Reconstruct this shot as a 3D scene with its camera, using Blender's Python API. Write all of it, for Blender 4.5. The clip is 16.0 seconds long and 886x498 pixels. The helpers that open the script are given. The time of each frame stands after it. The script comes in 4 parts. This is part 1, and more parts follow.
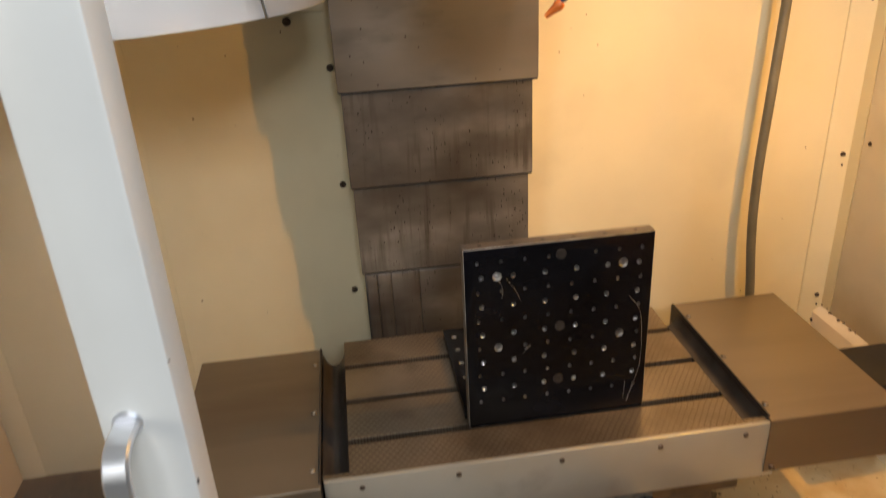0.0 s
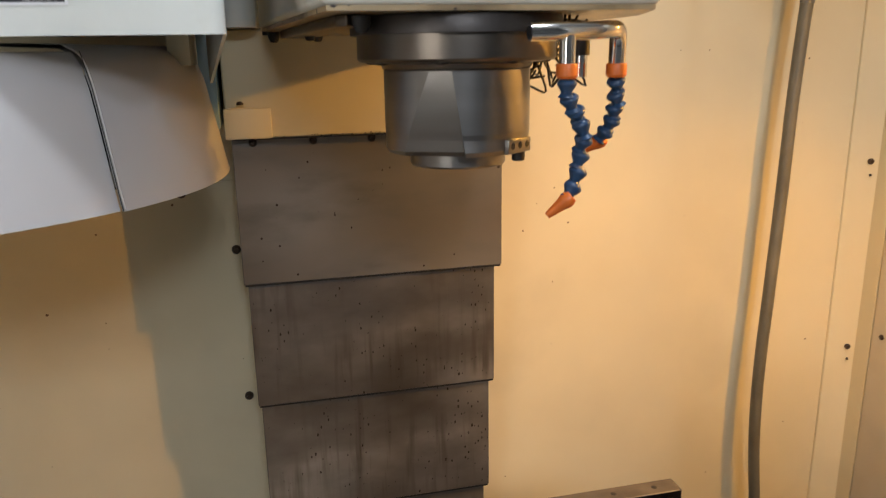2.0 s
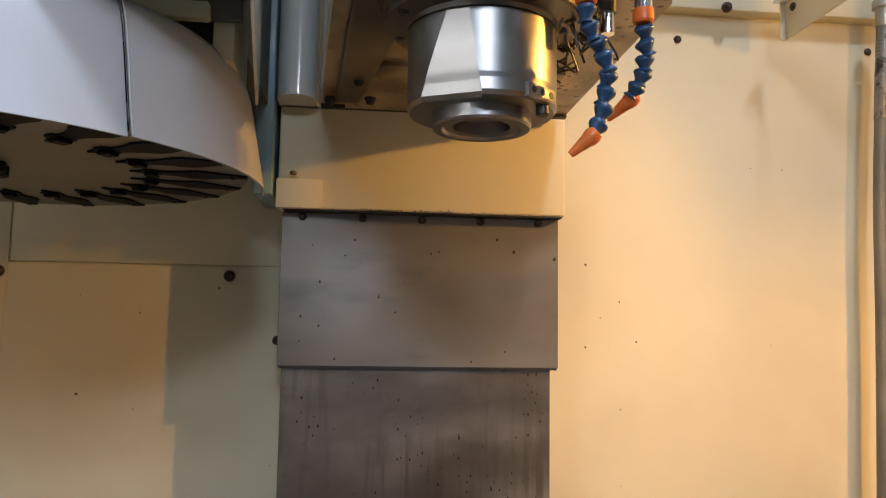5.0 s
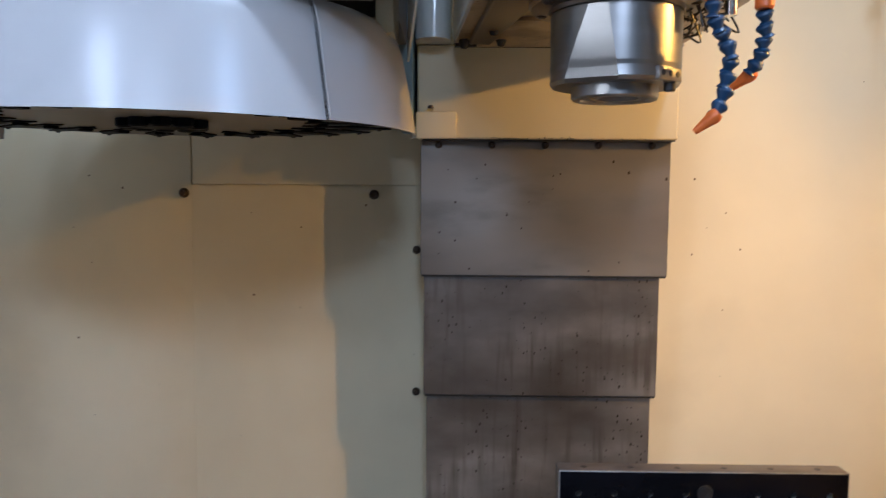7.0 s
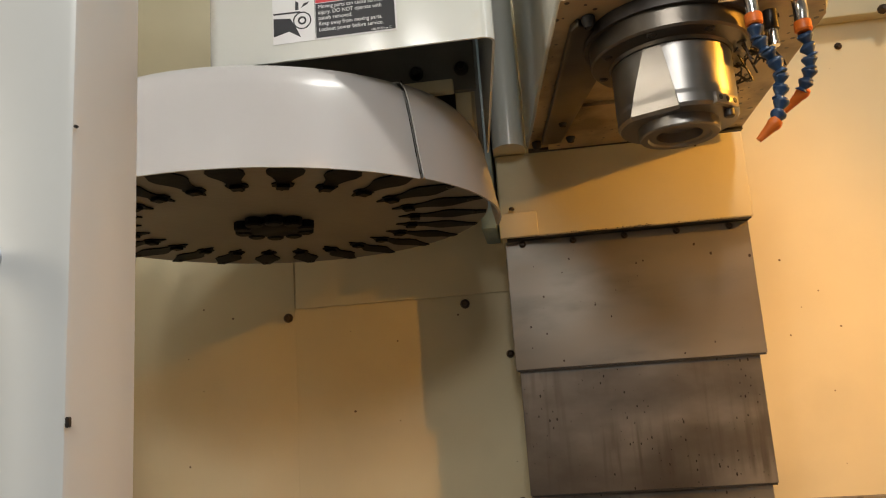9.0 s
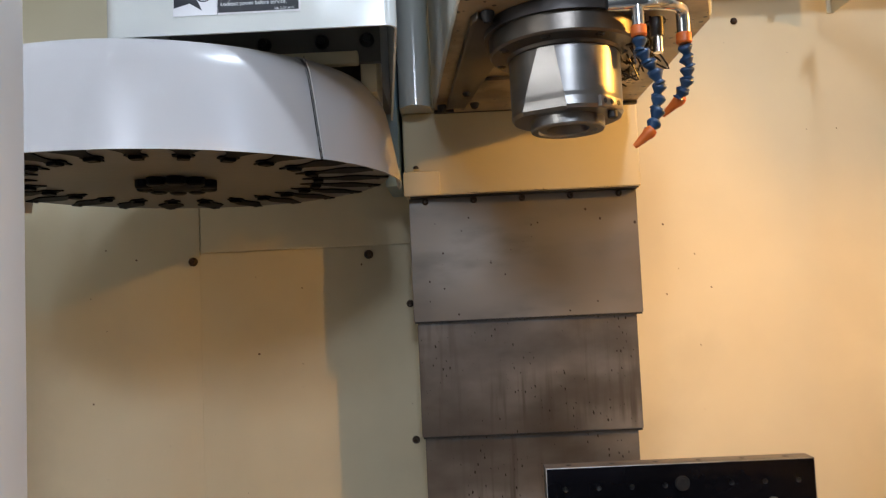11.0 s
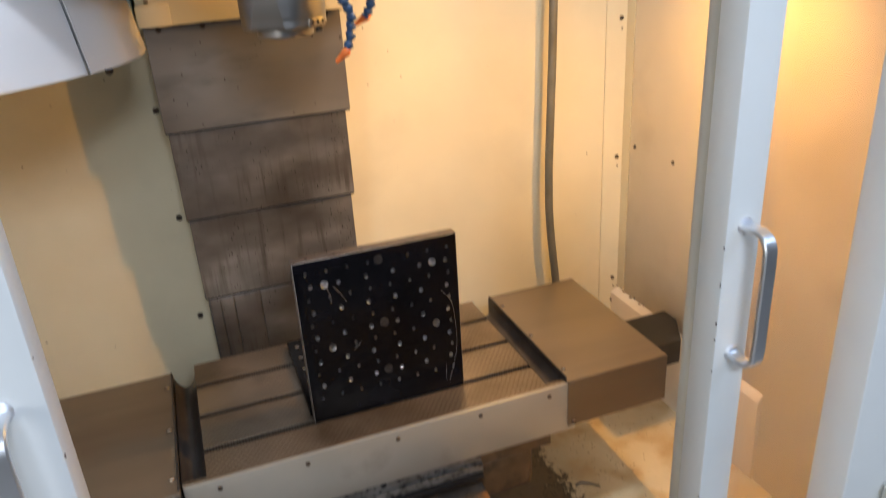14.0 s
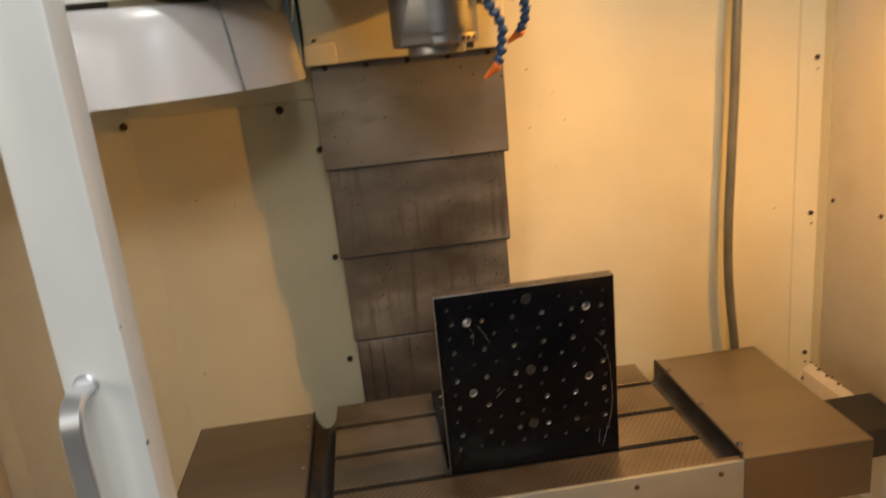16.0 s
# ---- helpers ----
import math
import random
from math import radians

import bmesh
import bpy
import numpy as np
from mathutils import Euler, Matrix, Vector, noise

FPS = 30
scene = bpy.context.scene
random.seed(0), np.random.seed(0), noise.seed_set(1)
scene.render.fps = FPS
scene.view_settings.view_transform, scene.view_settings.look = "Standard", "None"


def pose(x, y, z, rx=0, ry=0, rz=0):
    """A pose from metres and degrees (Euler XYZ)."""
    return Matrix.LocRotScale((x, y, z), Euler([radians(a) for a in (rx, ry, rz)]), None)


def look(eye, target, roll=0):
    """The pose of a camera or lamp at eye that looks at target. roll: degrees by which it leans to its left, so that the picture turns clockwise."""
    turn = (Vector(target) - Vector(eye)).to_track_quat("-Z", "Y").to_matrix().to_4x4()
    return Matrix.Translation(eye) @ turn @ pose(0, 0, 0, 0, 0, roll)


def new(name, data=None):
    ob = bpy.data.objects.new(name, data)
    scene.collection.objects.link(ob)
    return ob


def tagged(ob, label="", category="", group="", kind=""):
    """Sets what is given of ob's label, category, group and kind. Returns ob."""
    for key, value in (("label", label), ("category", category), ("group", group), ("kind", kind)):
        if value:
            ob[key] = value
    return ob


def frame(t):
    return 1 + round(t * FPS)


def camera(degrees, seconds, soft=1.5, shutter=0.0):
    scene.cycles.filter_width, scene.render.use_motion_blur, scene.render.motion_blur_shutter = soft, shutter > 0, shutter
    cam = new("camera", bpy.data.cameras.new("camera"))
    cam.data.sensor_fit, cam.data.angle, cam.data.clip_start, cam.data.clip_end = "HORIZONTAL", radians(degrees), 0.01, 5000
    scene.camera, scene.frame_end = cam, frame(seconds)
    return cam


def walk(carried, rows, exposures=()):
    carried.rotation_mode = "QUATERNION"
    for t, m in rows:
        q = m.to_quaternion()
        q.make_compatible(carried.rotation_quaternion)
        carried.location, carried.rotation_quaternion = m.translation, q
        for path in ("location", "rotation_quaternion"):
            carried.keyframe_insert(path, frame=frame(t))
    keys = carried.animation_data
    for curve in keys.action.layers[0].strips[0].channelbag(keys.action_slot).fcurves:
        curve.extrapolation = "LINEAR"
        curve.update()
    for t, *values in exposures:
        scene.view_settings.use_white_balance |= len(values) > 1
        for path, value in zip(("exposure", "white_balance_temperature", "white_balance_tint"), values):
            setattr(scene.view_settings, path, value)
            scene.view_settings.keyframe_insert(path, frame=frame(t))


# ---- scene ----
cam = camera(61.2, 16.0, soft=1.1, shutter=0.35)
PATH = [
    (0, (0.058, 0.133, 1.574), (0.271, 1.931, 0.726), -3.1),
    (0.5, (0.056, 0.253, 1.6), (0.34, 2.122, 0.947), -3.2),
    (1, (0.044, 0.39, 1.607), (0.467, 2.278, 1.098), -2.7),
    (1.5, (0.065, 0.452, 1.606), (0.542, 2.342, 1.158), -0.8),
    (2, (0.085, 0.505, 1.568), (0.532, 2.388, 1.062), -1.0),
    (2.5, (0.101, 0.523, 1.508), (0.419, 2.454, 1.099), -2.9),
    (3, (0.11, 0.519, 1.462), (0.321, 2.507, 1.409), -1.7),
    (3.5, (0.147, 0.545, 1.363), (0.372, 2.52, 1.582), 0.6),
    (6, (0.163, 0.511, 1.287), (0.349, 2.499, 1.41), 1.0),
    (6.5, (0.15, 0.46, 1.327), (0.23, 2.458, 1.312), 1.1),
    (7, (0.096, 0.391, 1.373), (0.069, 2.384, 1.212), 0.4),
    (7.5, (0.075, 0.358, 1.366), (-0.077, 2.344, 1.183), -5.6),
    (8, (0.108, 0.371, 1.286), (-0.136, 2.355, 1.347), -5.7),
    (8.5, (0.087, 0.344, 1.257), (-0.172, 2.297, 1.603), -4.8),
    (9, (0.08, 0.343, 1.193), (-0.145, 2.293, 1.579), -4.0),
    (11.5, (0.127, 0.278, 1.311), (0.152, 2.277, 1.258), -3.3),
    (12, (0.136, 0.27, 1.363), (0.221, 2.242, 1.041), -4.5),
    (12.5, (0.147, 0.204, 1.442), (0.356, 2.057, 0.718), -6.0),
    (13, (0.111, 0.067, 1.504), (0.508, 1.744, 0.489), -6.0),
    (13.5, (0.078, -0.03, 1.548), (0.589, 1.589, 0.491), -4.3),
    (14, (0.08, -0.064, 1.627), (0.668, 1.666, 0.815), -3.7),
    (14.5, (0.109, -0.035, 1.641), (0.591, 1.824, 1.086), -5.0),
    (15, (0.126, 0.01, 1.618), (0.56, 1.9, 1.126), -5.8),
    (15.5, (0.135, -0.011, 1.587), (0.51, 1.898, 1.125), -6.3),
    (16, (0.135, -0.009, 1.506), (0.306, 1.901, 0.94), -5.8),
]
# the clip's camera changes its exposure and white balance on the way
EXPOSURES = [
    (0, 0.34, 7190, 12), (0.5, 0.13, 7110, 12), (1, 0.02, 6960, 12), (1.5, -0.08, 6900, 12), (2, 0.04, 6640, 12), (2.5, 0.18, 5970, 12),
    (3, 0.15, 6450, 12), (3.5, 0.11, 6580, 12), (6, 0.25, 5400, 12), (6.5, 0.25, 5270, 12), (7, 0.17, 5140, 12), (7.5, 0.15, 5980, 12),
    (8, 0.29, 7620, 12), (8.5, 0.12, 7280, 12), (9, 0.02, 8030, 12), (11.5, 0.16, 5760, 12), (12, 0.17, 5690, 12), (12.5, 0.45, 5360, 12),
    (13, 0.75, 5660, 12), (13.5, 0.60, 5750, 12), (14, 0.45, 6110, 12), (14.5, -0.07, 6860, 12), (15, -0.11, 7010, 12), (15.5, -0.13, 6890, 12), (16, 0.04, 7830, 12),
]
walk(cam, [(t, look(eye, target, roll)) for t, eye, target, roll in PATH], EXPOSURES)


# ---- light ----
world = bpy.data.worlds.new("shop_air")
scene.world = world
world.use_nodes = True
world.node_tree.nodes["Background"].inputs[0].default_value = (0.75, 0.85, 1.0, 1)
world.node_tree.nodes["Background"].inputs[1].default_value = 0.38


def lamp(name, kind, m, energy, colour, **more):
    data = bpy.data.lights.new(name, kind)
    data.energy, data.color = energy, colour
    if "size" in more:
        data.shape, data.size, data.size_y = "RECTANGLE", more["size"], more["size_y"]
    if "cone" in more:
        data.spot_size, data.spot_blend = radians(more["cone"]), more["blend"]
    if "radius" in more:
        data.shadow_soft_size = more["radius"]
    ob = new(name, data)
    ob.matrix_world = m
    return ob


WORK_LAMP = (0.995, 1.125, 1.725)
WARM = (1.0, 0.478, 0.070)
COOL = (0.81, 0.895, 1.0)
# the work lamp's shade throws its light back and down, away from the doors, most of it across the table
lamp("work_lamp_bulb", "SPOT", look(WORK_LAMP, (0.70, 1.70, 1.05)), 3.7, WARM, radius=0.010, cone=160, blend=0.5)
lamp("work_lamp_beam", "SPOT", look(WORK_LAMP, (-0.30, 1.70, 1.12)), 16, WARM, radius=0.010, cone=92, blend=0.8)
lamp("work_lamp_reflector", "SPOT", look(WORK_LAMP, (0.86, 1.20, 0.75)), 32, WARM, radius=0.011, cone=140, blend=1.0)
lamp("shop_bay_light", "AREA", look((-0.32, -1.7, 2.95), (0.25, 0.9, 1.3)), 13, COOL, size=0.50, size_y=0.22)
# unseen area lamp, added to stand in for the shop's light out front
lamp("shop_front_stand_in", "AREA", look((0.27, -0.9, 2.32), (0.2, 0.8, 1.2)), 11, COOL, size=0.40, size_y=0.25)
# unseen bluish lamp, placed for the highlight on the carousel shroud
lamp("shop_blue_lamp", "AREA", look((1.65, -0.5, 2.66), (-0.11, 1.11, 1.47)), 8, (0.60, 0.76, 1.0), size=0.20, size_y=0.26)
# fill lamp added on the left to brighten the side wall and right door
lamp("left_fill_light", "AREA", look((-2.2, -1.6, 1.9), (1.2, 1.4, 1.2)), 19, (0.95, 0.96, 0.91), size=1.0, size_y=0.9)
lamp("ceiling_light", "AREA", look((0.85, 0.54, 3.5), (0.0, 1.1, 1.4)), 26, COOL, size=0.35, size_y=0.10)

# ---- materials ----


def mat(name, colour, rough=0.5, metal=0.0, var=0.08, scale=6.0, grain=90.0, bump=0.02, stain=None, stain_scale=4.0,
        stain_at=0.62, stretch=(1, 1, 1), coat=0.0, spot=None, spot_scale=60.0, spot_at=0.78, rough_var=0.08, soft=0.06, spec=0.5,
        specks=None, speck_scale=45.0, speck_size=0.08, speck_few=0.5, speck_tall=1.0, speck_patch=0.0, streak=None):
    """Painted or metal surface: broad variation, fine grain, and an optional stain and spot layer."""
    m = bpy.data.materials.new(name)
    m.use_nodes = True
    t = m.node_tree
    n, l = t.nodes, t.links
    b = n["Principled BSDF"]
    co = n.new("ShaderNodeNewGeometry").outputs["Position"]
    mp = n.new("ShaderNodeMapping")
    mp.inputs["Scale"].default_value = stretch
    l.new(co, mp.inputs[0])

    def tex(sc, detail, src):
        x = n.new("ShaderNodeTexNoise")
        x.inputs["Scale"].default_value, x.inputs["Detail"].default_value = sc, detail
        l.new(src, x.inputs["Vector"])
        return x.outputs["Fac"]

    def ramp(src, a, z):
        x = n.new("ShaderNodeMapRange")
        x.inputs[1].default_value, x.inputs[2].default_value = a, z
        l.new(src, x.inputs[0])
        return x.outputs[0]

    def mix(fac, a, z):
        x = n.new("ShaderNodeMix")
        x.data_type = "RGBA"
        for k, v in ((6, a), (7, z)):
            if isinstance(v, tuple):
                x.inputs[k].default_value = (*v, 1)
            else:
                l.new(v, x.inputs[k])
        l.new(fac, x.inputs[0])
        return x.outputs[2]

    broad = tex(scale, 5, mp.outputs[0])
    fine = tex(grain, 3, mp.outputs[0])
    lo = tuple(c * (1 - var * 2) for c in colour)
    hi = tuple(min(1, c * (1 + var)) for c in colour)
    out = mix(ramp(broad, 0.3, 0.7), lo, hi)
    if stain:
        out = mix(ramp(tex(stain_scale, 6, mp.outputs[0]), stain_at - soft, stain_at + soft), out, stain)
    if spot:
        out = mix(ramp(tex(spot_scale, 2, mp.outputs[0]), spot_at - 0.02, spot_at + 0.02), out, spot)
    if streak:
        mp2 = n.new("ShaderNodeMapping")
        mp2.inputs["Scale"].default_value = (1, 1, 0.07)
        l.new(co, mp2.inputs[0])
        run = n.new("ShaderNodeMath")
        run.operation = "MULTIPLY"
        l.new(ramp(tex(75, 3, mp2.outputs[0]), 0.50, 0.72), run.inputs[0])
        l.new(ramp(tex(6.5, 3, co), 0.38, 0.56), run.inputs[1])
        out = mix(run.outputs[0], out, streak)
    if specks:
        v = n.new("ShaderNodeTexVoronoi")
        v.inputs["Scale"].default_value = speck_scale
        warp = n.new("ShaderNodeVectorMath")
        warp.operation = "ADD"
        wn = n.new("ShaderNodeTexNoise")
        wn.inputs["Scale"].default_value = speck_scale * 5
        l.new(co, wn.inputs["Vector"])
        wm = n.new("ShaderNodeVectorMath")
        wm.operation = "SCALE"
        wm.inputs["Scale"].default_value = 0.12 / speck_scale
        l.new(wn.outputs["Color"], wm.inputs[0])
        l.new(co, warp.inputs[0])
        l.new(wm.outputs[0], warp.inputs[1])
        tall = n.new("ShaderNodeVectorMath")
        tall.operation = "MULTIPLY"
        tall.inputs[1].default_value = (1, 1, 1 / speck_tall)
        l.new(warp.outputs[0], tall.inputs[0])
        l.new(tall.outputs[0], v.inputs["Vector"])
        sep = n.new("ShaderNodeSeparateColor")
        l.new(v.outputs["Color"], sep.inputs[0])
        big = n.new("ShaderNodeMapRange")
        big.inputs[1].default_value, big.inputs[2].default_value = speck_few, 1.0
        big.inputs[3].default_value, big.inputs[4].default_value = 0.0, speck_size
        l.new(sep.outputs[0], big.inputs[0])
        gap = n.new("ShaderNodeMath")
        gap.operation = "SUBTRACT"
        if speck_patch:
            thin = n.new("ShaderNodeMapRange")
            thin.inputs[1].default_value, thin.inputs[2].default_value = 0.36, 0.60
            thin.inputs[3].default_value, thin.inputs[4].default_value = 1 - speck_patch, 1.0
            l.new(tex(9, 2, co), thin.inputs[0])
            less = n.new("ShaderNodeMath")
            less.operation = "MULTIPLY"
            l.new(big.outputs[0], less.inputs[0])
            l.new(thin.outputs[0], less.inputs[1])
            l.new(less.outputs[0], gap.inputs[0])
        else:
            l.new(big.outputs[0], gap.inputs[0])
        l.new(v.outputs["Distance"], gap.inputs[1])
        out = mix(ramp(gap.outputs[0], 0.0, 0.02), out, specks)
    l.new(out, b.inputs["Base Color"])
    rr = n.new("ShaderNodeMapRange")
    rr.inputs[3].default_value, rr.inputs[4].default_value = max(0.03, rough - rough_var), min(1, rough + rough_var)
    l.new(broad, rr.inputs[0])
    l.new(rr.outputs[0], b.inputs["Roughness"])
    b.inputs["Metallic"].default_value = metal
    b.inputs["Coat Weight"].default_value = coat
    b.inputs["Specular IOR Level"].default_value = spec
    bp = n.new("ShaderNodeBump")
    bp.inputs["Strength"].default_value, bp.inputs["Distance"].default_value = 0.35, bump * 0.05
    l.new(fine, bp.inputs["Height"])
    l.new(bp.outputs[0], b.inputs["Normal"])
    return m


CREAM = mat("cream_enamel", (0.660, 0.593, 0.408), 0.44, spec=0.22, var=0.05, scale=3, stain=(0.52, 0.465, 0.32), stain_scale=2.3, stain_at=0.66, soft=0.1, bump=0.004,
            specks=(0.15, 0.10, 0.06), speck_scale=34, speck_size=0.09, speck_few=0.66)
SIDE = mat("side_cream_enamel", (0.73, 0.655, 0.53), 0.42, spec=0.25, var=0.05, scale=3, stain=(0.55, 0.475, 0.36), stain_scale=2.6, stain_at=0.66, soft=0.1, bump=0.004,
           specks=(0.15, 0.10, 0.06), speck_scale=28, speck_size=0.07, speck_few=0.75)
WHITE = mat("white_green_enamel", (0.72, 0.735, 0.68), 0.15, rough_var=0.05, var=0.03, scale=4, stain=(0.58, 0.53, 0.40), stain_scale=5, stain_at=0.71, bump=0.006)
UNDER = mat("oily_casting_paint", (0.43, 0.32, 0.18), 0.32, var=0.12, scale=9, stain=(0.13, 0.085, 0.045), stain_scale=13, stain_at=0.56, soft=0.10, bump=0.01,
            specks=(0.04, 0.025, 0.015), speck_scale=95, speck_size=0.40, speck_few=0.30, speck_patch=0.7)
SHROUD = mat("white_moulded_plastic", (0.51, 0.497, 0.482), 0.27, var=0.0, rough_var=0.0, scale=5, bump=0.0)
SHEET = mat("oiled_steel_sheet", (0.305, 0.29, 0.264), 0.40, metal=0.65, var=0.19, scale=10, grain=220, bump=0.002, stretch=(0.6, 1, 1.6),
            stain=(0.145, 0.122, 0.098), stain_scale=5, stain_at=0.55, soft=0.16, rough_var=0.14,
            specks=(0.05, 0.035, 0.028), speck_scale=80, speck_size=0.20, speck_few=0.55, speck_tall=1.3, speck_patch=0.6)
DRIP = mat("dripped_steel_sheet", (0.262, 0.252, 0.236), 0.37, metal=0.65, var=0.22, scale=9, grain=220, bump=0.002, stretch=(0.7, 1, 1.4), rough_var=0.16,
           stain=(0.125, 0.112, 0.098), stain_scale=6, stain_at=0.53, soft=0.14, streak=(0.125, 0.110, 0.096),
           specks=(0.04, 0.032, 0.027), speck_scale=165, speck_size=0.30, speck_few=0.30, speck_tall=2.0, speck_patch=0.75)
COVER = mat("brushed_cover_steel", (0.245, 0.205, 0.16), 0.36, metal=0.8, var=0.09, scale=3, grain=160, bump=0.003, stretch=(0.3, 2.2, 1),
            stain=(0.165, 0.13, 0.095), stain_scale=2.5, stain_at=0.58, soft=0.12)
APRON = mat("galvanised_apron", (0.42, 0.412, 0.37), 0.34, metal=0.6, var=0.07, scale=4, grain=120, bump=0.01, stain=(0.36, 0.33, 0.29), stain_scale=7, stain_at=0.66)
SPINDLE = mat("ground_steel", (0.28, 0.268, 0.256), 0.34, metal=1.0, var=0.05, scale=9, grain=160, bump=0.0012, stretch=(0.5, 0.5, 6), rough_var=0.03)
FLANGE = mat("oily_flange_steel", (0.165, 0.145, 0.125), 0.33, metal=1.0, var=0.15, scale=14, grain=260, bump=0.006)
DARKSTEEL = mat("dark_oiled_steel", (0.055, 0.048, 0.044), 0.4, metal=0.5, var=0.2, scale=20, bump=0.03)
CHROME = mat("chrome", (0.80, 0.79, 0.77), 0.10, metal=1.0, var=0.03, rough_var=0.05, bump=0.0)
BRIGHT = mat("bright_aluminium", (0.84, 0.86, 0.90), 0.36, metal=1.0, var=0.05, bump=0.004)
BLUE = mat("blue_plastic", (0.017, 0.058, 0.135), 0.33, var=0.12, scale=40, bump=0.01)
ORANGE = mat("orange_plastic", (0.78, 0.17, 0.025), 0.38, var=0.08, scale=40, bump=0.01)
BLACKPLATE = mat("black_oxide_plate", (0.003, 0.003, 0.0045), 0.20, metal=0.0, spec=0.14, var=0.25, scale=9, bump=0.01, stain=(0.006, 0.006, 0.009), stain_scale=6, stain_at=0.63)
PLATEEDGE = mat("worn_plate_edge", (0.12, 0.105, 0.095), 0.45, metal=0.5, var=0.2, scale=30, bump=0.03)
BAREEDGE = mat("bare_plate_arris", (0.34, 0.33, 0.32), 0.4, metal=0.8, var=0.3, scale=40)
HOLE = mat("bare_hole_steel", (0.50, 0.49, 0.48), 0.30, metal=1.0, var=0.2, scale=60)
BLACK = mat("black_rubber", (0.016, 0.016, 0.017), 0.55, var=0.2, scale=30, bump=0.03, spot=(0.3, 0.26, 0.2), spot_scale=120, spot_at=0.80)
# grey steel darkened in the colour for the shade inside the tool changer
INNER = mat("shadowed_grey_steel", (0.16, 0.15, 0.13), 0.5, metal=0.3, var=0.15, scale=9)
DISC = mat("grey_carousel_plate", (0.20, 0.182, 0.15), 0.42, metal=0.1, var=0.12, scale=8, spot=(0.04, 0.03, 0.03), spot_scale=50, spot_at=0.76)
SWARF = mat("dull_swarf", (0.20, 0.16, 0.11), 0.45, metal=0.7, var=0.4, scale=200)
BOLT = mat("rusty_bolt", (0.075, 0.05, 0.035), 0.5, metal=0.5, var=0.25, scale=90, bump=0.05)
CONDUIT = mat("grey_conduit", (0.17, 0.163, 0.13), 0.45, metal=0.3, var=0.12, scale=14, grain=300, bump=0.06)
RUST = mat("rusty_brown_plate", (0.15, 0.095, 0.05), 0.5, metal=0.35, var=0.3, scale=11, stain=(0.06, 0.045, 0.03), stain_scale=14, stain_at=0.56, bump=0.06)
WAY = mat("stained_way_cover", (0.195, 0.178, 0.148), 0.46, metal=0.6, var=0.16, scale=6, grain=160, bump=0.004, stretch=(0.5, 2.4, 1),
          stain=(0.14, 0.118, 0.09), stain_scale=3.5, stain_at=0.54, soft=0.1, specks=(0.035, 0.028, 0.022), speck_scale=120, speck_size=0.26, speck_few=0.55, speck_patch=0.6)
RUSTBAND = mat("rusty_way_cover_edge", (0.072, 0.056, 0.043), 0.45, metal=0.4, var=0.35, scale=22, stain=(0.22, 0.10, 0.032), stain_scale=26, stain_at=0.63, soft=0.09,
               bump=0.02, streak=(0.03, 0.024, 0.02), specks=(0.34, 0.26, 0.15), speck_scale=150, speck_size=0.22, speck_few=0.62)
RAIL = mat("oily_grey_rail", (0.27, 0.27, 0.26), 0.33, metal=0.6, var=0.2, scale=16, stain=(0.05, 0.05, 0.05), stain_scale=70, stain_at=0.58, soft=0.08, bump=0.03)
PAN = mat("cream_pan", (0.54, 0.445, 0.275), 0.38, var=0.10, scale=5, bump=0.008, stain=(0.40, 0.285, 0.14), stain_scale=13, stain_at=0.57, soft=0.12,
          specks=(0.10, 0.07, 0.04), speck_scale=110, speck_size=0.32, speck_few=0.4, speck_patch=0.85)


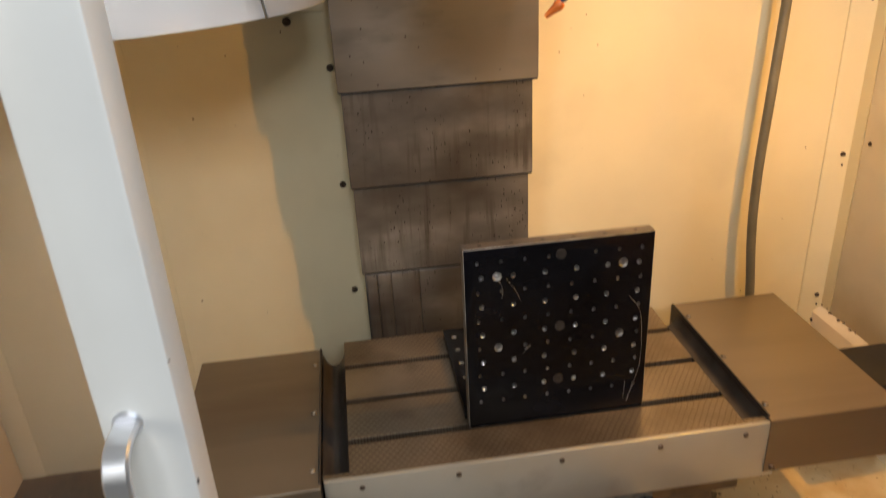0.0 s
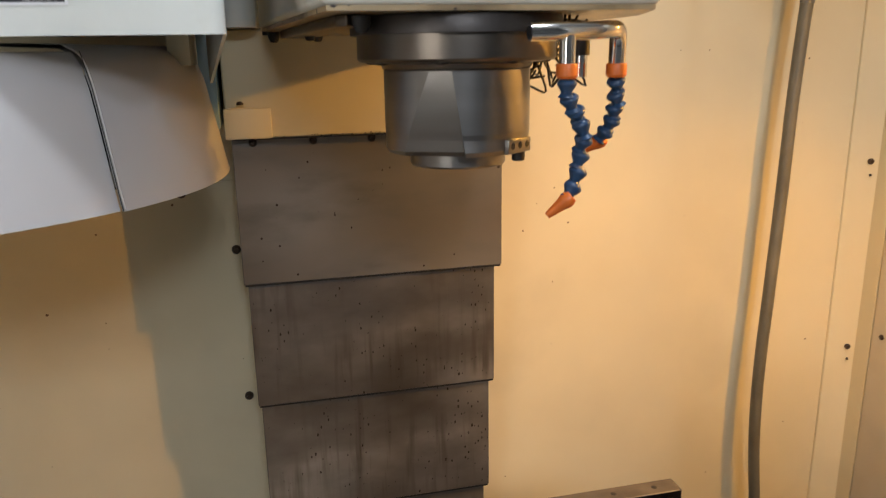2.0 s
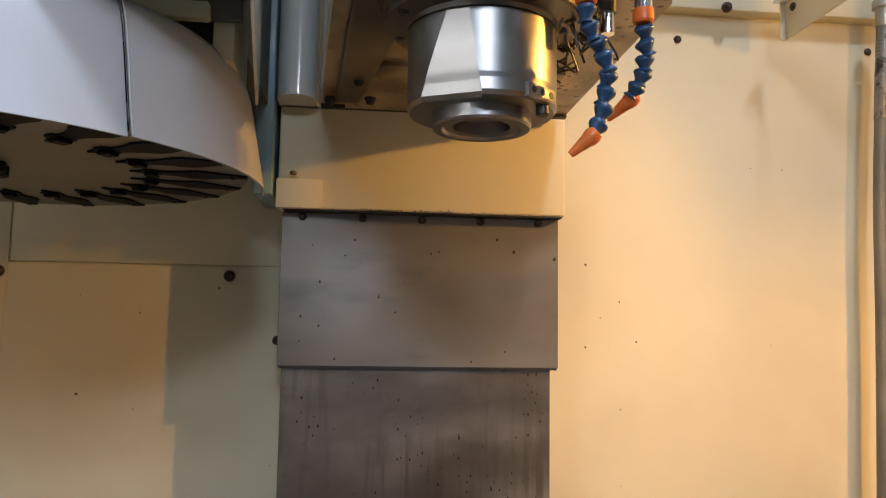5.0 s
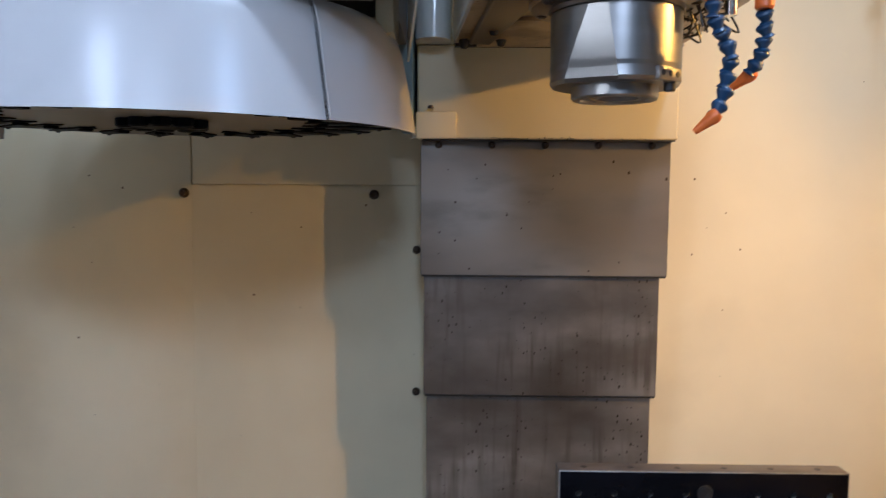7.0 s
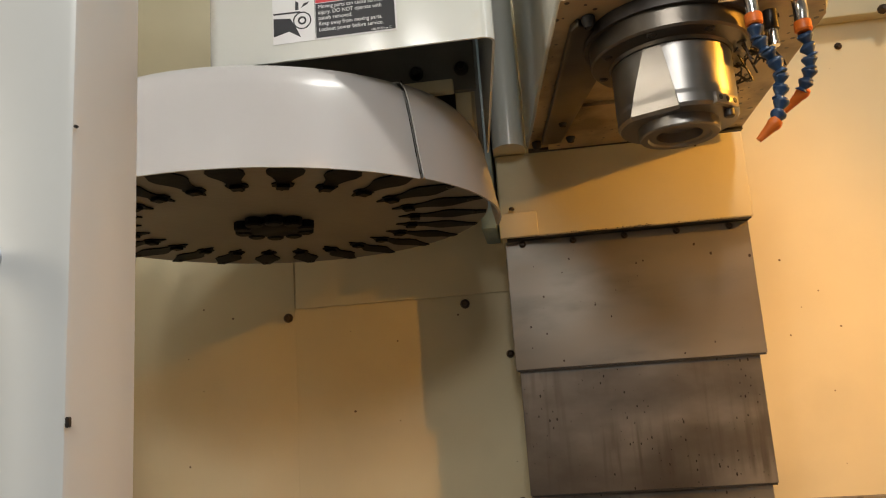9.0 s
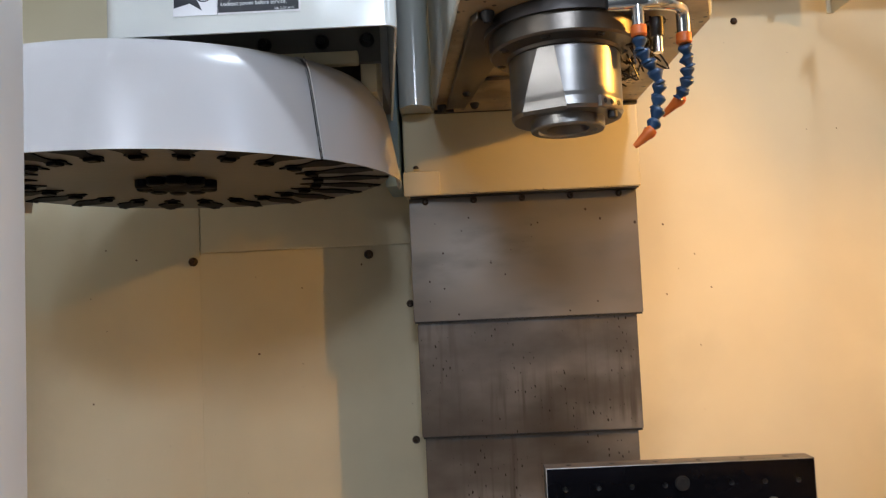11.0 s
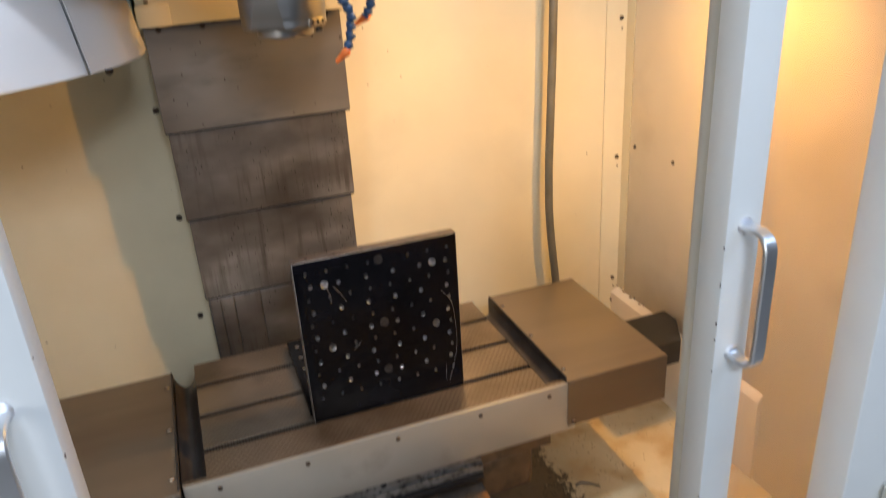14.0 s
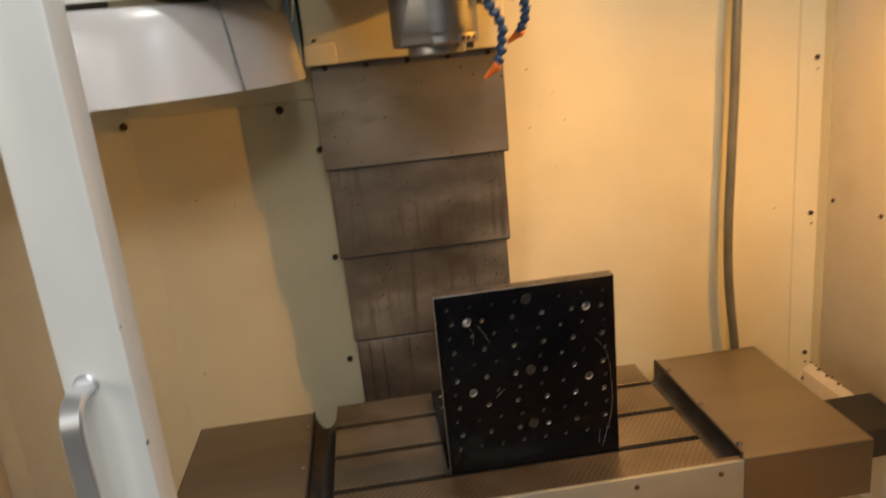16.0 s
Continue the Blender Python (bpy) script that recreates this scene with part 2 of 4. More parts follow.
def sludge_and_shade(m):
    """Adds dark sludge with a ragged edge along the way cover, shade painted in."""
    t = m.node_tree
    n, l = t.nodes, t.links
    b = n["Principled BSDF"]
    base = b.inputs["Base Color"].links[0].from_socket
    pos = n.new("ShaderNodeNewGeometry").outputs["Position"]
    sep = n.new("ShaderNodeSeparateXYZ")
    l.new(pos, sep.inputs[0])
    drawn = n.new("ShaderNodeMapping")
    drawn.inputs["Scale"].default_value = (1.0, 0.55, 1.0)
    l.new(pos, drawn.inputs[0])
    tex = n.new("ShaderNodeTexNoise")
    tex.inputs["Scale"].default_value, tex.inputs["Detail"].default_value, tex.inputs["Roughness"].default_value = 13, 14, 0.80
    l.new(drawn.outputs[0], tex.inputs["Vector"])

    def slide(src, a, z, p, q):
        g = n.new("ShaderNodeMapRange")
        g.interpolation_type = "SMOOTHSTEP"
        for k, v in enumerate((a, z, p, q)):
            g.inputs[k + 1].default_value = v
        l.new(src, g.inputs[0])
        return g.outputs[0]

    def sums(op, a, b):
        g = n.new("ShaderNodeMath")
        g.operation = op
        l.new(a, g.inputs[0])
        l.new(b, g.inputs[1])
        return g.outputs[0]

    # thick beside the cover, streaked along its far edge, painted lit in front
    spread = slide(sep.outputs[0], 0.77, 0.88, 0.22, -0.26)
    lit_patch = sums("MULTIPLY", slide(sep.outputs[0], 0.69, 0.77, -0.19, 0.0), slide(sep.outputs[1], 1.05, 1.14, 1.0, 0.0))
    add = n.new("ShaderNodeMath")
    fine = n.new("ShaderNodeTexNoise")
    fine.inputs["Scale"].default_value, fine.inputs["Detail"].default_value = 75, 5
    l.new(pos, fine.inputs["Vector"])
    ragged = sums("ADD", tex.outputs["Fac"], slide(fine.outputs["Fac"], 0.2, 0.8, -0.15, 0.15))
    l.new(sums("ADD", ragged, spread), add.inputs[0])
    l.new(lit_patch, add.inputs[1])
    r = n.new("ShaderNodeMapRange")
    r.inputs[1].default_value, r.inputs[2].default_value = 0.515, 0.575
    l.new(add.outputs[0], r.inputs[0])
    x = n.new("ShaderNodeMix")
    x.data_type = "RGBA"
    l.new(base, x.inputs[6])
    # dark sludge at the rim; the brown within it also stands for shade
    tint = n.new("ShaderNodeValToRGB")
    tint.color_ramp.elements[0].position, tint.color_ramp.elements[0].color = 0.57, (0.032, 0.023, 0.014, 1)
    tint.color_ramp.elements[1].position, tint.color_ramp.elements[1].color = 0.70, (0.105, 0.07, 0.038, 1)
    l.new(add.outputs[0], tint.inputs[0])
    l.new(tint.outputs[0], x.inputs[7])
    l.new(r.outputs[0], x.inputs[0])
    l.new(x.outputs[2], b.inputs["Base Color"])


sludge_and_shade(PAN)


def rust_fringe(m, y0, y1):
    """Dark rust that thins out from one edge of a sheet."""
    t = m.node_tree
    n, l = t.nodes, t.links
    b = n["Principled BSDF"]
    base = b.inputs["Base Color"].links[0].from_socket
    pos = n.new("ShaderNodeNewGeometry").outputs["Position"]
    sep = n.new("ShaderNodeSeparateXYZ")
    l.new(pos, sep.inputs[0])
    g = n.new("ShaderNodeMapRange")
    g.inputs[1].default_value, g.inputs[2].default_value, g.inputs[3].default_value, g.inputs[4].default_value = y0, y1, -0.35, 0.30
    l.new(sep.outputs[1], g.inputs[0])
    tex = n.new("ShaderNodeTexNoise")
    tex.inputs["Scale"].default_value, tex.inputs["Detail"].default_value, tex.inputs["Roughness"].default_value = 24, 9, 0.72
    l.new(pos, tex.inputs["Vector"])
    add = n.new("ShaderNodeMath")
    l.new(tex.outputs["Fac"], add.inputs[0])
    l.new(g.outputs[0], add.inputs[1])
    r = n.new("ShaderNodeMapRange")
    r.inputs[1].default_value, r.inputs[2].default_value, r.inputs[4].default_value = 0.42, 0.74, 0.85
    l.new(add.outputs[0], r.inputs[0])
    x = n.new("ShaderNodeMix")
    x.data_type = "RGBA"
    l.new(r.outputs[0], x.inputs[0])
    l.new(base, x.inputs[6])
    x.inputs[7].default_value = (0.075, 0.055, 0.04, 1)
    l.new(x.outputs[2], b.inputs["Base Color"])


rust_fringe(WAY, 0.95, 1.04)
DOOR = mat("white_door_enamel", (0.74, 0.755, 0.74), 0.33, var=0.03, scale=5, bump=0.006, spot=(0.12, 0.10, 0.09), spot_scale=28, spot_at=0.815)
GASKET = mat("cream_gasket", (0.60, 0.58, 0.50), 0.45, var=0.06, scale=10)
PAPER = mat("label_white", (0.80, 0.80, 0.80), 0.4, var=0.02, scale=20, bump=0.0)
RED = mat("label_red", (0.70, 0.022, 0.035), 0.4, var=0.03, scale=20, bump=0.0)
INK = mat("label_black", (0.013, 0.014, 0.02), 0.4, var=0.05, scale=20, bump=0.0)
CLIP = mat("black_clip_plastic", (0.004, 0.005, 0.008), 0.5, spec=0.06, var=0.2, scale=40)
FADED = mat("label_faded_ink", (0.10, 0.105, 0.13), 0.4, var=0.1, scale=30, bump=0.0)
FADEDRED = mat("label_faded_red", (0.55, 0.10, 0.11), 0.4, var=0.08, scale=30, bump=0.0)
YELLOW = mat("yellow_tag", (0.75, 0.5, 0.02), 0.4, var=0.05, scale=30)
TEAL = mat("blue_grey_casting", (0.22, 0.33, 0.37), 0.35, var=0.15, scale=14, bump=0.05)
CONCRETE = mat("shop_concrete", (0.28, 0.27, 0.26), 0.7, var=0.12, scale=2, bump=0.08)
SHOPWALL = mat("shop_wall_paint", (0.55, 0.56, 0.57), 0.6, var=0.06, scale=2, bump=0.02)


def table_steel():
    """Ground table top with a crossing scraper pattern worn into it."""
    m = mat("scraped_table_steel", (0.27, 0.22, 0.165), 0.33, metal=0.8, var=0.12, scale=6, grain=180, bump=0.02,
            stain=(0.145, 0.11, 0.075), stain_scale=7, stain_at=0.58, soft=0.12)
    t = m.node_tree
    n, l = t.nodes, t.links
    b = n["Principled BSDF"]
    base = b.inputs["Base Color"].links[0].from_socket
    pos = n.new("ShaderNodeNewGeometry").outputs["Position"]
    made = []
    for turn in (35, -35):
        mp = n.new("ShaderNodeMapping")
        mp.inputs["Rotation"].default_value = (0, 0, radians(turn))
        l.new(pos, mp.inputs[0])
        w = n.new("ShaderNodeTexWave")
        w.inputs["Scale"].default_value, w.inputs["Distortion"].default_value, w.inputs["Detail"].default_value = 33, 1.4, 2
        l.new(mp.outputs[0], w.inputs["Vector"])
        r = n.new("ShaderNodeMapRange")
        r.inputs[1].default_value, r.inputs[2].default_value = 0.86, 0.97
        l.new(w.outputs["Fac"], r.inputs[0])
        made.append(r.outputs[0])
    add = n.new("ShaderNodeMath")
    add.operation = "MAXIMUM"
    l.new(made[0], add.inputs[0])
    l.new(made[1], add.inputs[1])
    spread = n.new("ShaderNodeTexNoise")
    spread.inputs["Scale"].default_value = 5.5
    l.new(pos, spread.inputs["Vector"])
    r = n.new("ShaderNodeMapRange")
    r.inputs[1].default_value, r.inputs[2].default_value, r.inputs[4].default_value = 0.34, 0.60, 0.6
    l.new(spread.outputs["Fac"], r.inputs[0])
    f = n.new("ShaderNodeMath")
    f.operation = "MULTIPLY"
    l.new(add.outputs[0], f.inputs[0])
    l.new(r.outputs[0], f.inputs[1])
    x = n.new("ShaderNodeMix")
    x.data_type = "RGBA"
    l.new(base, x.inputs[6])
    x.inputs[7].default_value = (0.09, 0.068, 0.046, 1)
    l.new(f.outputs[0], x.inputs[0])
    l.new(x.outputs[2], b.inputs["Base Color"])
    return m


TABLE = table_steel()


def glass():
    m = bpy.data.materials.new("door_glass")
    m.use_nodes = True
    t = m.node_tree
    b = t.nodes["Principled BSDF"]
    b.inputs["Base Color"].default_value = (0.93, 0.88, 0.86, 1)
    b.inputs["Transmission Weight"].default_value = 1
    b.inputs["IOR"].default_value = 1.45
    smear = t.nodes.new("ShaderNodeTexNoise")
    smear.inputs["Scale"].default_value = 7
    r = t.nodes.new("ShaderNodeMapRange")
    r.inputs[1].default_value, r.inputs[2].default_value, r.inputs[3].default_value, r.inputs[4].default_value = 0.3, 0.8, 0.02, 0.035
    t.links.new(smear.outputs["Fac"], r.inputs[0])
    t.links.new(r.outputs[0], b.inputs["Roughness"])
    return m


GLASS = glass()


def glow(name, colour, strength):
    m = bpy.data.materials.new(name)
    m.use_nodes = True
    b = m.node_tree.nodes["Principled BSDF"]
    b.inputs["Emission Color"].default_value = (*colour, 1)
    b.inputs["Emission Strength"].default_value = strength
    return m


LENS = glow("lamp_lens", (1.0, 0.72, 0.4), 12)

# ---- mesh helpers ----


def box(bm, x0, x1, y0, y1, z0, z1, bevel=0.0, seg=2):
    vs = [bm.verts.new(p) for p in ((x0, y0, z0), (x1, y0, z0), (x1, y1, z0), (x0, y1, z0), (x0, y0, z1), (x1, y0, z1), (x1, y1, z1), (x0, y1, z1))]
    fs = [bm.faces.new([vs[i] for i in f]) for f in ((3, 2, 1, 0), (4, 5, 6, 7), (0, 1, 5, 4), (1, 2, 6, 5), (2, 3, 7, 6), (3, 0, 4, 7))]
    if bevel:
        es = {e for f in fs for e in f.edges}
        bmesh.ops.bevel(bm, geom=list(es), offset=bevel, segments=seg, profile=0.5, affect="EDGES")
    return bm


def prism(bm, outline, z0, z1, bevel=0.0, seg=3, upright_only=False):
    """An outline of (x, y) points, anticlockwise, carried from z0 to z1."""
    lo = [bm.verts.new((x, y, z0)) for x, y in outline]
    hi = [bm.verts.new((x, y, z1)) for x, y in outline]
    k = len(outline)
    fs = [bm.faces.new(lo[::-1]), bm.faces.new(hi)]
    sides = [bm.faces.new((lo[i], lo[(i + 1) % k], hi[(i + 1) % k], hi[i])) for i in range(k)]
    if bevel:
        es = {e for f in sides for e in f.edges}
        if upright_only:
            es = {e for e in es if abs(e.verts[0].co.z - e.verts[1].co.z) > 1e-6}
        bmesh.ops.bevel(bm, geom=list(es), offset=bevel, segments=seg, profile=0.5, affect="EDGES")
    return bm


def lathe(bm, profile, m=None, steps=32, start=0.0, end=360.0):
    """Turns a profile of (radius, height) round z; a whole turn closes."""
    m = m or Matrix()
    whole = abs(end - start) >= 359.9
    cols = []
    for i in range(steps if whole else steps + 1):
        a = radians(start + (end - start) * i / steps)
        cols.append([bm.verts.new(m @ Vector((r * math.cos(a), r * math.sin(a), z))) for r, z in profile])
    for i in range(steps):
        a, b = cols[i], cols[(i + 1) % len(cols)]
        for j in range(len(profile) - 1):
            if profile[j][0] < 1e-7 and profile[j + 1][0] < 1e-7:
                continue
            bm.faces.new((a[j], b[j], b[j + 1], a[j + 1]))
    bmesh.ops.remove_doubles(bm, verts=bm.verts, dist=1e-6)
    return bm


def along(a, b):
    """The pose that carries z from a towards b."""
    a, b = Vector(a), Vector(b)
    return Matrix.Translation(a) @ (b - a).to_track_quat("Z", "Y").to_matrix().to_4x4()


def smooth_path(points, per=8):
    """A soft curve through the points."""
    p = [Vector(q) for q in points]
    p = [2 * p[0] - p[1]] + p + [2 * p[-1] - p[-2]]
    out = []
    for i in range(1, len(p) - 2):
        for k in range(per):
            t = k / per
            a, b, c, d = p[i - 1], p[i], p[i + 1], p[i + 2]
            out.append(0.5 * (2 * b + (c - a) * t + (2 * a - 5 * b + 4 * c - d) * t * t + (3 * b - a - 3 * c + d) * t ** 3))
    return out + [p[-2]]


def tube(bm, points, radius, sides=14, ripple=0.0):
    rings = []
    up = Vector((0.31, 0.87, 0.37))
    for i, q in enumerate(points):
        d = (points[min(i + 1, len(points) - 1)] - points[max(i - 1, 0)]).normalized()
        u = d.cross(up).normalized()
        v = d.cross(u)
        r = radius * (1 + ripple * (i % 2))
        rings.append([bm.verts.new(q + r * (math.cos(2 * math.pi * k / sides) * u + math.sin(2 * math.pi * k / sides) * v)) for k in range(sides)])
    for a, b in zip(rings, rings[1:]):
        for k in range(sides):
            bm.faces.new((a[k], a[(k + 1) % sides], b[(k + 1) % sides], b[k]))
    bm.faces.new(rings[0][::-1])
    bm.faces.new(rings[-1])
    return bm


def finish(name, bm, material, smooth=True):
    bmesh.ops.recalc_face_normals(bm, faces=bm.faces)
    me = bpy.data.meshes.new(name)
    bm.to_mesh(me)
    bm.free()
    for one in material if isinstance(material, (list, tuple)) else (material,):
        me.materials.append(one)
    if smooth:
        me.polygons.foreach_set("use_smooth", [True] * len(me.polygons))
        me.set_sharp_from_angle(angle=radians(35))
    return new(name, me)


def thing(name, base, label, category, group="", kind=""):
    ob = new(name)
    ob.location = base
    ob.empty_display_size = 0.05
    return tagged(ob, label, category, group, kind)


def origin(ob):
    p = Vector()
    while ob:
        p += ob.location
        ob = ob.parent
    return p


def part(name, bm, material, parent, label="", smooth=True):
    """One mesh under a thing or under a part; the bmesh is in world places."""
    bmesh.ops.translate(bm, verts=bm.verts, vec=-origin(parent))
    ob = finish(name, bm, material, smooth)
    ob.parent = parent
    return tagged(ob, label)


def structure(name, bm, material, label, category, smooth=True):
    return tagged(finish(name, bm, material, smooth), label, category, kind="structure")


def B(*a, **k):
    return box(bmesh.new(), *a, **k)


def L(profile, m=None, **k):
    return lathe(bmesh.new(), profile, m, **k)


def lettering(words, x, y, z, size, material, parent, width=1.0):
    """Writing on an upright face that looks towards -y; x, z: the line's lower left."""
    cu = bpy.data.curves.new("lettering", "FONT")
    cu.body, cu.size, cu.extrude = words, size, 0.00005
    cu.materials.append(material)
    ob = new("lettering", cu)
    ob.parent = parent
    ob.location = Vector((x, y, z)) - origin(parent)
    ob.rotation_euler = (radians(90), 0, 0)
    ob.scale = (width, 1, 1)
    return ob


SCREW = {}


def screw(x, y, z, face, radius=0.006, material=None, parent=None, deep=0.004, name="screw", label="small dark rusty screw head on the sheet metal"):
    """A button-head screw on a surface; face: the way it looks. On a thing it is a part, on a wall a thing."""
    material = material or BOLT
    key = (radius, face, material.name)
    if key not in SCREW:
        bm = L([(0, deep), (radius * 0.45, deep), (radius * 0.45, deep * 0.55), (radius * 0.62, deep * 0.95), (radius, deep * 0.35), (radius, -0.001), (0, -0.001)], along((0, 0, 0), face), steps=12)
        ob = finish(name, bm, material)
        SCREW[key] = ob.data
    else:
        ob = new(name, SCREW[key])
    if parent:
        ob.parent = parent
        ob.location = Vector((x, y, z)) - origin(parent)
    else:
        ob.location = (x, y, z)
        tagged(ob, label, "screw", "enclosure screws")
    return ob


FRONT, LEFT, RIGHT, UP, DOWN = (0, -1, 0), (-1, 0, 0), (1, 0, 0), (0, 0, 1), (0, 0, -1)

# ---- enclosure ----
XL, XR, YB, PANZ, TOP = -0.85, 1.245, 1.747, 0.30, 2.30
bm = bmesh.new()
box(bm, XL - 0.03, XR + 0.03, YB, YB + 0.03, 0.0, TOP)
box(bm, XL, -0.3785, YB - 0.004, YB, PANZ, TOP, 0.001)
box(bm, -0.3785, XR, YB - 0.004, YB, PANZ, 1.3755)
box(bm, -0.3755, 0.30, YB - 0.004, YB, 1.3785, TOP, 0.001)
box(bm, 0.30, XR, YB - 0.004, YB, 1.3755, 1.84)
box(bm, 0.46, XR, YB - 0.032, YB, 1.834, TOP, 0.004)
structure("wall_north", bm, CREAM, "cream enamelled sheet steel back wall of the enclosure", "wall")
bm = B(XL - 0.03, XL, 0.70, YB, 0.0, TOP)
box(bm, XL, XL + 0.004, 0.70, 1.738, PANZ, TOP, 0.001)
structure("wall_west", bm, SIDE, "cream enamelled sheet steel side wall", "wall")
bm = B(XR, XR + 0.03, 0.70, YB, 0.0, TOP)
box(bm, XR - 0.004, XR, 0.70, 1.672, PANZ, TOP, 0.0015)
structure("wall_east", bm, SIDE, "cream enamelled sheet steel side wall with screws", "wall")
bm = bmesh.new()
prism(bm, [(1.196, 1.743), (1.196, 1.738), (1.2415, 1.712), (1.2415, 1.676), (1.245, 1.676), (1.245, 1.743)], PANZ, TOP)
structure("corner_trim", bm, CREAM, "cream corner strip joining back and side walls", "trim")
bm = bmesh.new()
box(bm, XL + 0.0045, XL + 0.058, YB - 0.008, YB - 0.0045, PANZ, TOP, 0.001)
structure("corner_trim", bm, CREAM, "cream flange strip in the wall corner", "trim")
bm = bmesh.new()
prism(bm, [(1.2448, -0.556), (1.226, -0.530), (1.236, -PANZ), (1.2448, -PANZ)], 1.08, 1.742, 0.0008, 1)
bmesh.ops.transform(bm, matrix=Matrix.Rotation(radians(-90), 4, "X"), verts=bm.verts)
structure("trim", bm, SIDE, "cream sloping skirt along the foot of the wall", "trim")
structure("floor", B(XL - 0.03, XR + 0.03, 0.56, YB, 0.20, PANZ), PAN, "cream chip pan with dark oily sludge stains and painted shade", "floor")
bm = B(XL - 0.03, XR + 0.03, 0.56, 0.70, 0.0, 0.42, 0.004)
structure("window_sill", bm, CREAM, "cream front sill of the enclosure below the doors", "sill")
# fixed front sheets, the header and the shop round the machine
bm = B(0.80, 2.1, 0.488, 0.545, 0.0, 2.3, 0.004)
structure("wall_front_1", bm, DOOR, "white painted fixed front panel of the machine", "panel")
bm = B(-1.9, -0.62, 0.488, 0.545, 0.0, 2.3, 0.004)
structure("wall_front_2", bm, DOOR, "white painted fixed front panel of the machine", "panel")
structure("wall_header", B(-0.62, 0.80, 0.488, 0.545, 2.17, 2.3, 0.004), DOOR, "white painted header over the door opening", "panel")
structure("wall_base", B(-0.62, 0.80, 0.488, 0.545, 0.0, 0.58, 0.004), DOOR, "white painted front sheet below the doors", "panel")
structure("ground", B(-4, 4, -4, 3, -0.05, 0.0), CONCRETE, "grey concrete shop floor", "floor")
structure("wall_shop_1", B(-4, 4, -4.1, -4, 0, 3.6), SHOPWALL, "plain painted shop wall", "wall")
structure("wall_shop_2", B(-4.1, -4, -4, 3, 0, 3.6), SHOPWALL, "plain painted shop wall", "wall")
structure("wall_shop_3", B(4, 4.1, -4, 3, 0, 3.6), SHOPWALL, "plain painted shop wall", "wall")
structure("wall_shop_4", B(-4, 4, 3, 3.1, 0, 3.6), SHOPWALL, "plain painted shop wall", "wall")
structure("ceiling_shop", B(-4.1, 4.1, -4.1, 3.1, 3.6, 3.7), SHOPWALL, "plain painted shop ceiling", "ceiling")

WY = YB - 0.004
for x, z in ((-0.391, 1.362), (-0.047, 1.361)):
    screw(x, WY, z, FRONT, 0.009, deep=0.010)
for z in (1.262, 1.001, 0.733):
    screw(0.030, WY, z, FRONT, 0.0075, deep=0.009)
for x, z in ((0.692, 1.788), (1.044, 1.785)):
    screw(x, WY, z, FRONT, 0.007)
screw(0.768, YB - 0.032, 1.838, FRONT, 0.009)
for z in (1.351, 0.967, 0.581, 0.505, 1.70):
    screw(1.229, 1.7185, z, (-0.45, -0.8, 0), 0.006)
    screw(1.231, 1.7175, z - 0.027, (-0.45, -0.8, 0), 0.0025)
for y, z in ((1.648, 1.012), (1.476, 1.013), (1.648, 1.62)):
    screw(XR - 0.004, y, z, LEFT, 0.0055)
for z in (1.364, 0.951):
    screw(-0.817, YB - 0.008, z, FRONT, 0.007)
    screw(-0.817, YB - 0.008, z - 0.028, FRONT, 0.0025)
screw(XL + 0.004, 1.70, 1.30, RIGHT, 0.007)

rnd = random.Random(17)
for k in range(8):
    y, w = 1.735 - 0.024 * k + rnd.uniform(-0.009, 0.009), rnd.uniform(0.0018, 0.0052)
    bm = L([(0, 0.0022), (w * 0.5, 0.0018), (w, 0.0004), (w * 1.05, -0.001), (0, -0.001)], Matrix.Translation((1.2415 - w * 0.4, y, 0.5545 + rnd.uniform(-0.004, 0.001))), steps=9)
    for v in bm.verts:
        v.co += Vector((rnd.uniform(-1, 1), rnd.uniform(-1, 1), 0)) * w * 0.25
    tagged(finish("grime_lump", bm, RUST), "small lump of brown grime at the wall's foot", "grime", "grime lumps on the skirt")

# ---- doors ----


def door(name, x_edge, x_far, stile, y0, y1, label):
    """A sliding door: stiles and rails round a pane; x_edge is its meeting edge."""
    s = 1 if x_far > x_edge else -1
    ob = thing(name, ((x_edge + x_far) / 2, y0, 0.60), label, "door")
    lo, hi = sorted((x_edge, x_edge + s * stile))
    part("stile", B(lo, hi, y0, y0 + 0.046, 0.60, 2.13, 0.003), DOOR, ob)
    lo2, hi2 = sorted((x_far, x_far - s * 0.06))
    part("stile", B(lo2, hi2, y0, y0 + 0.046, 0.60, 2.13, 0.003), DOOR, ob)
    a, b = sorted((x_edge + s * stile, x_far - s * 0.06))
    part("rail", B(a, b, y0, y0 + 0.046, 2.06, 2.13, 0.003), DOOR, ob)
    part("rail", B(a, b, y0, y0 + 0.046, 0.60, 0.615, 0.002), DOOR, ob)
    pane = part("pane", B(a, b, y0 + 0.022, y0 + 0.027, 0.615, 2.06), GLASS, ob, "clear polycarbonate pane with smears")
    pane.visible_shadow = False
    return ob


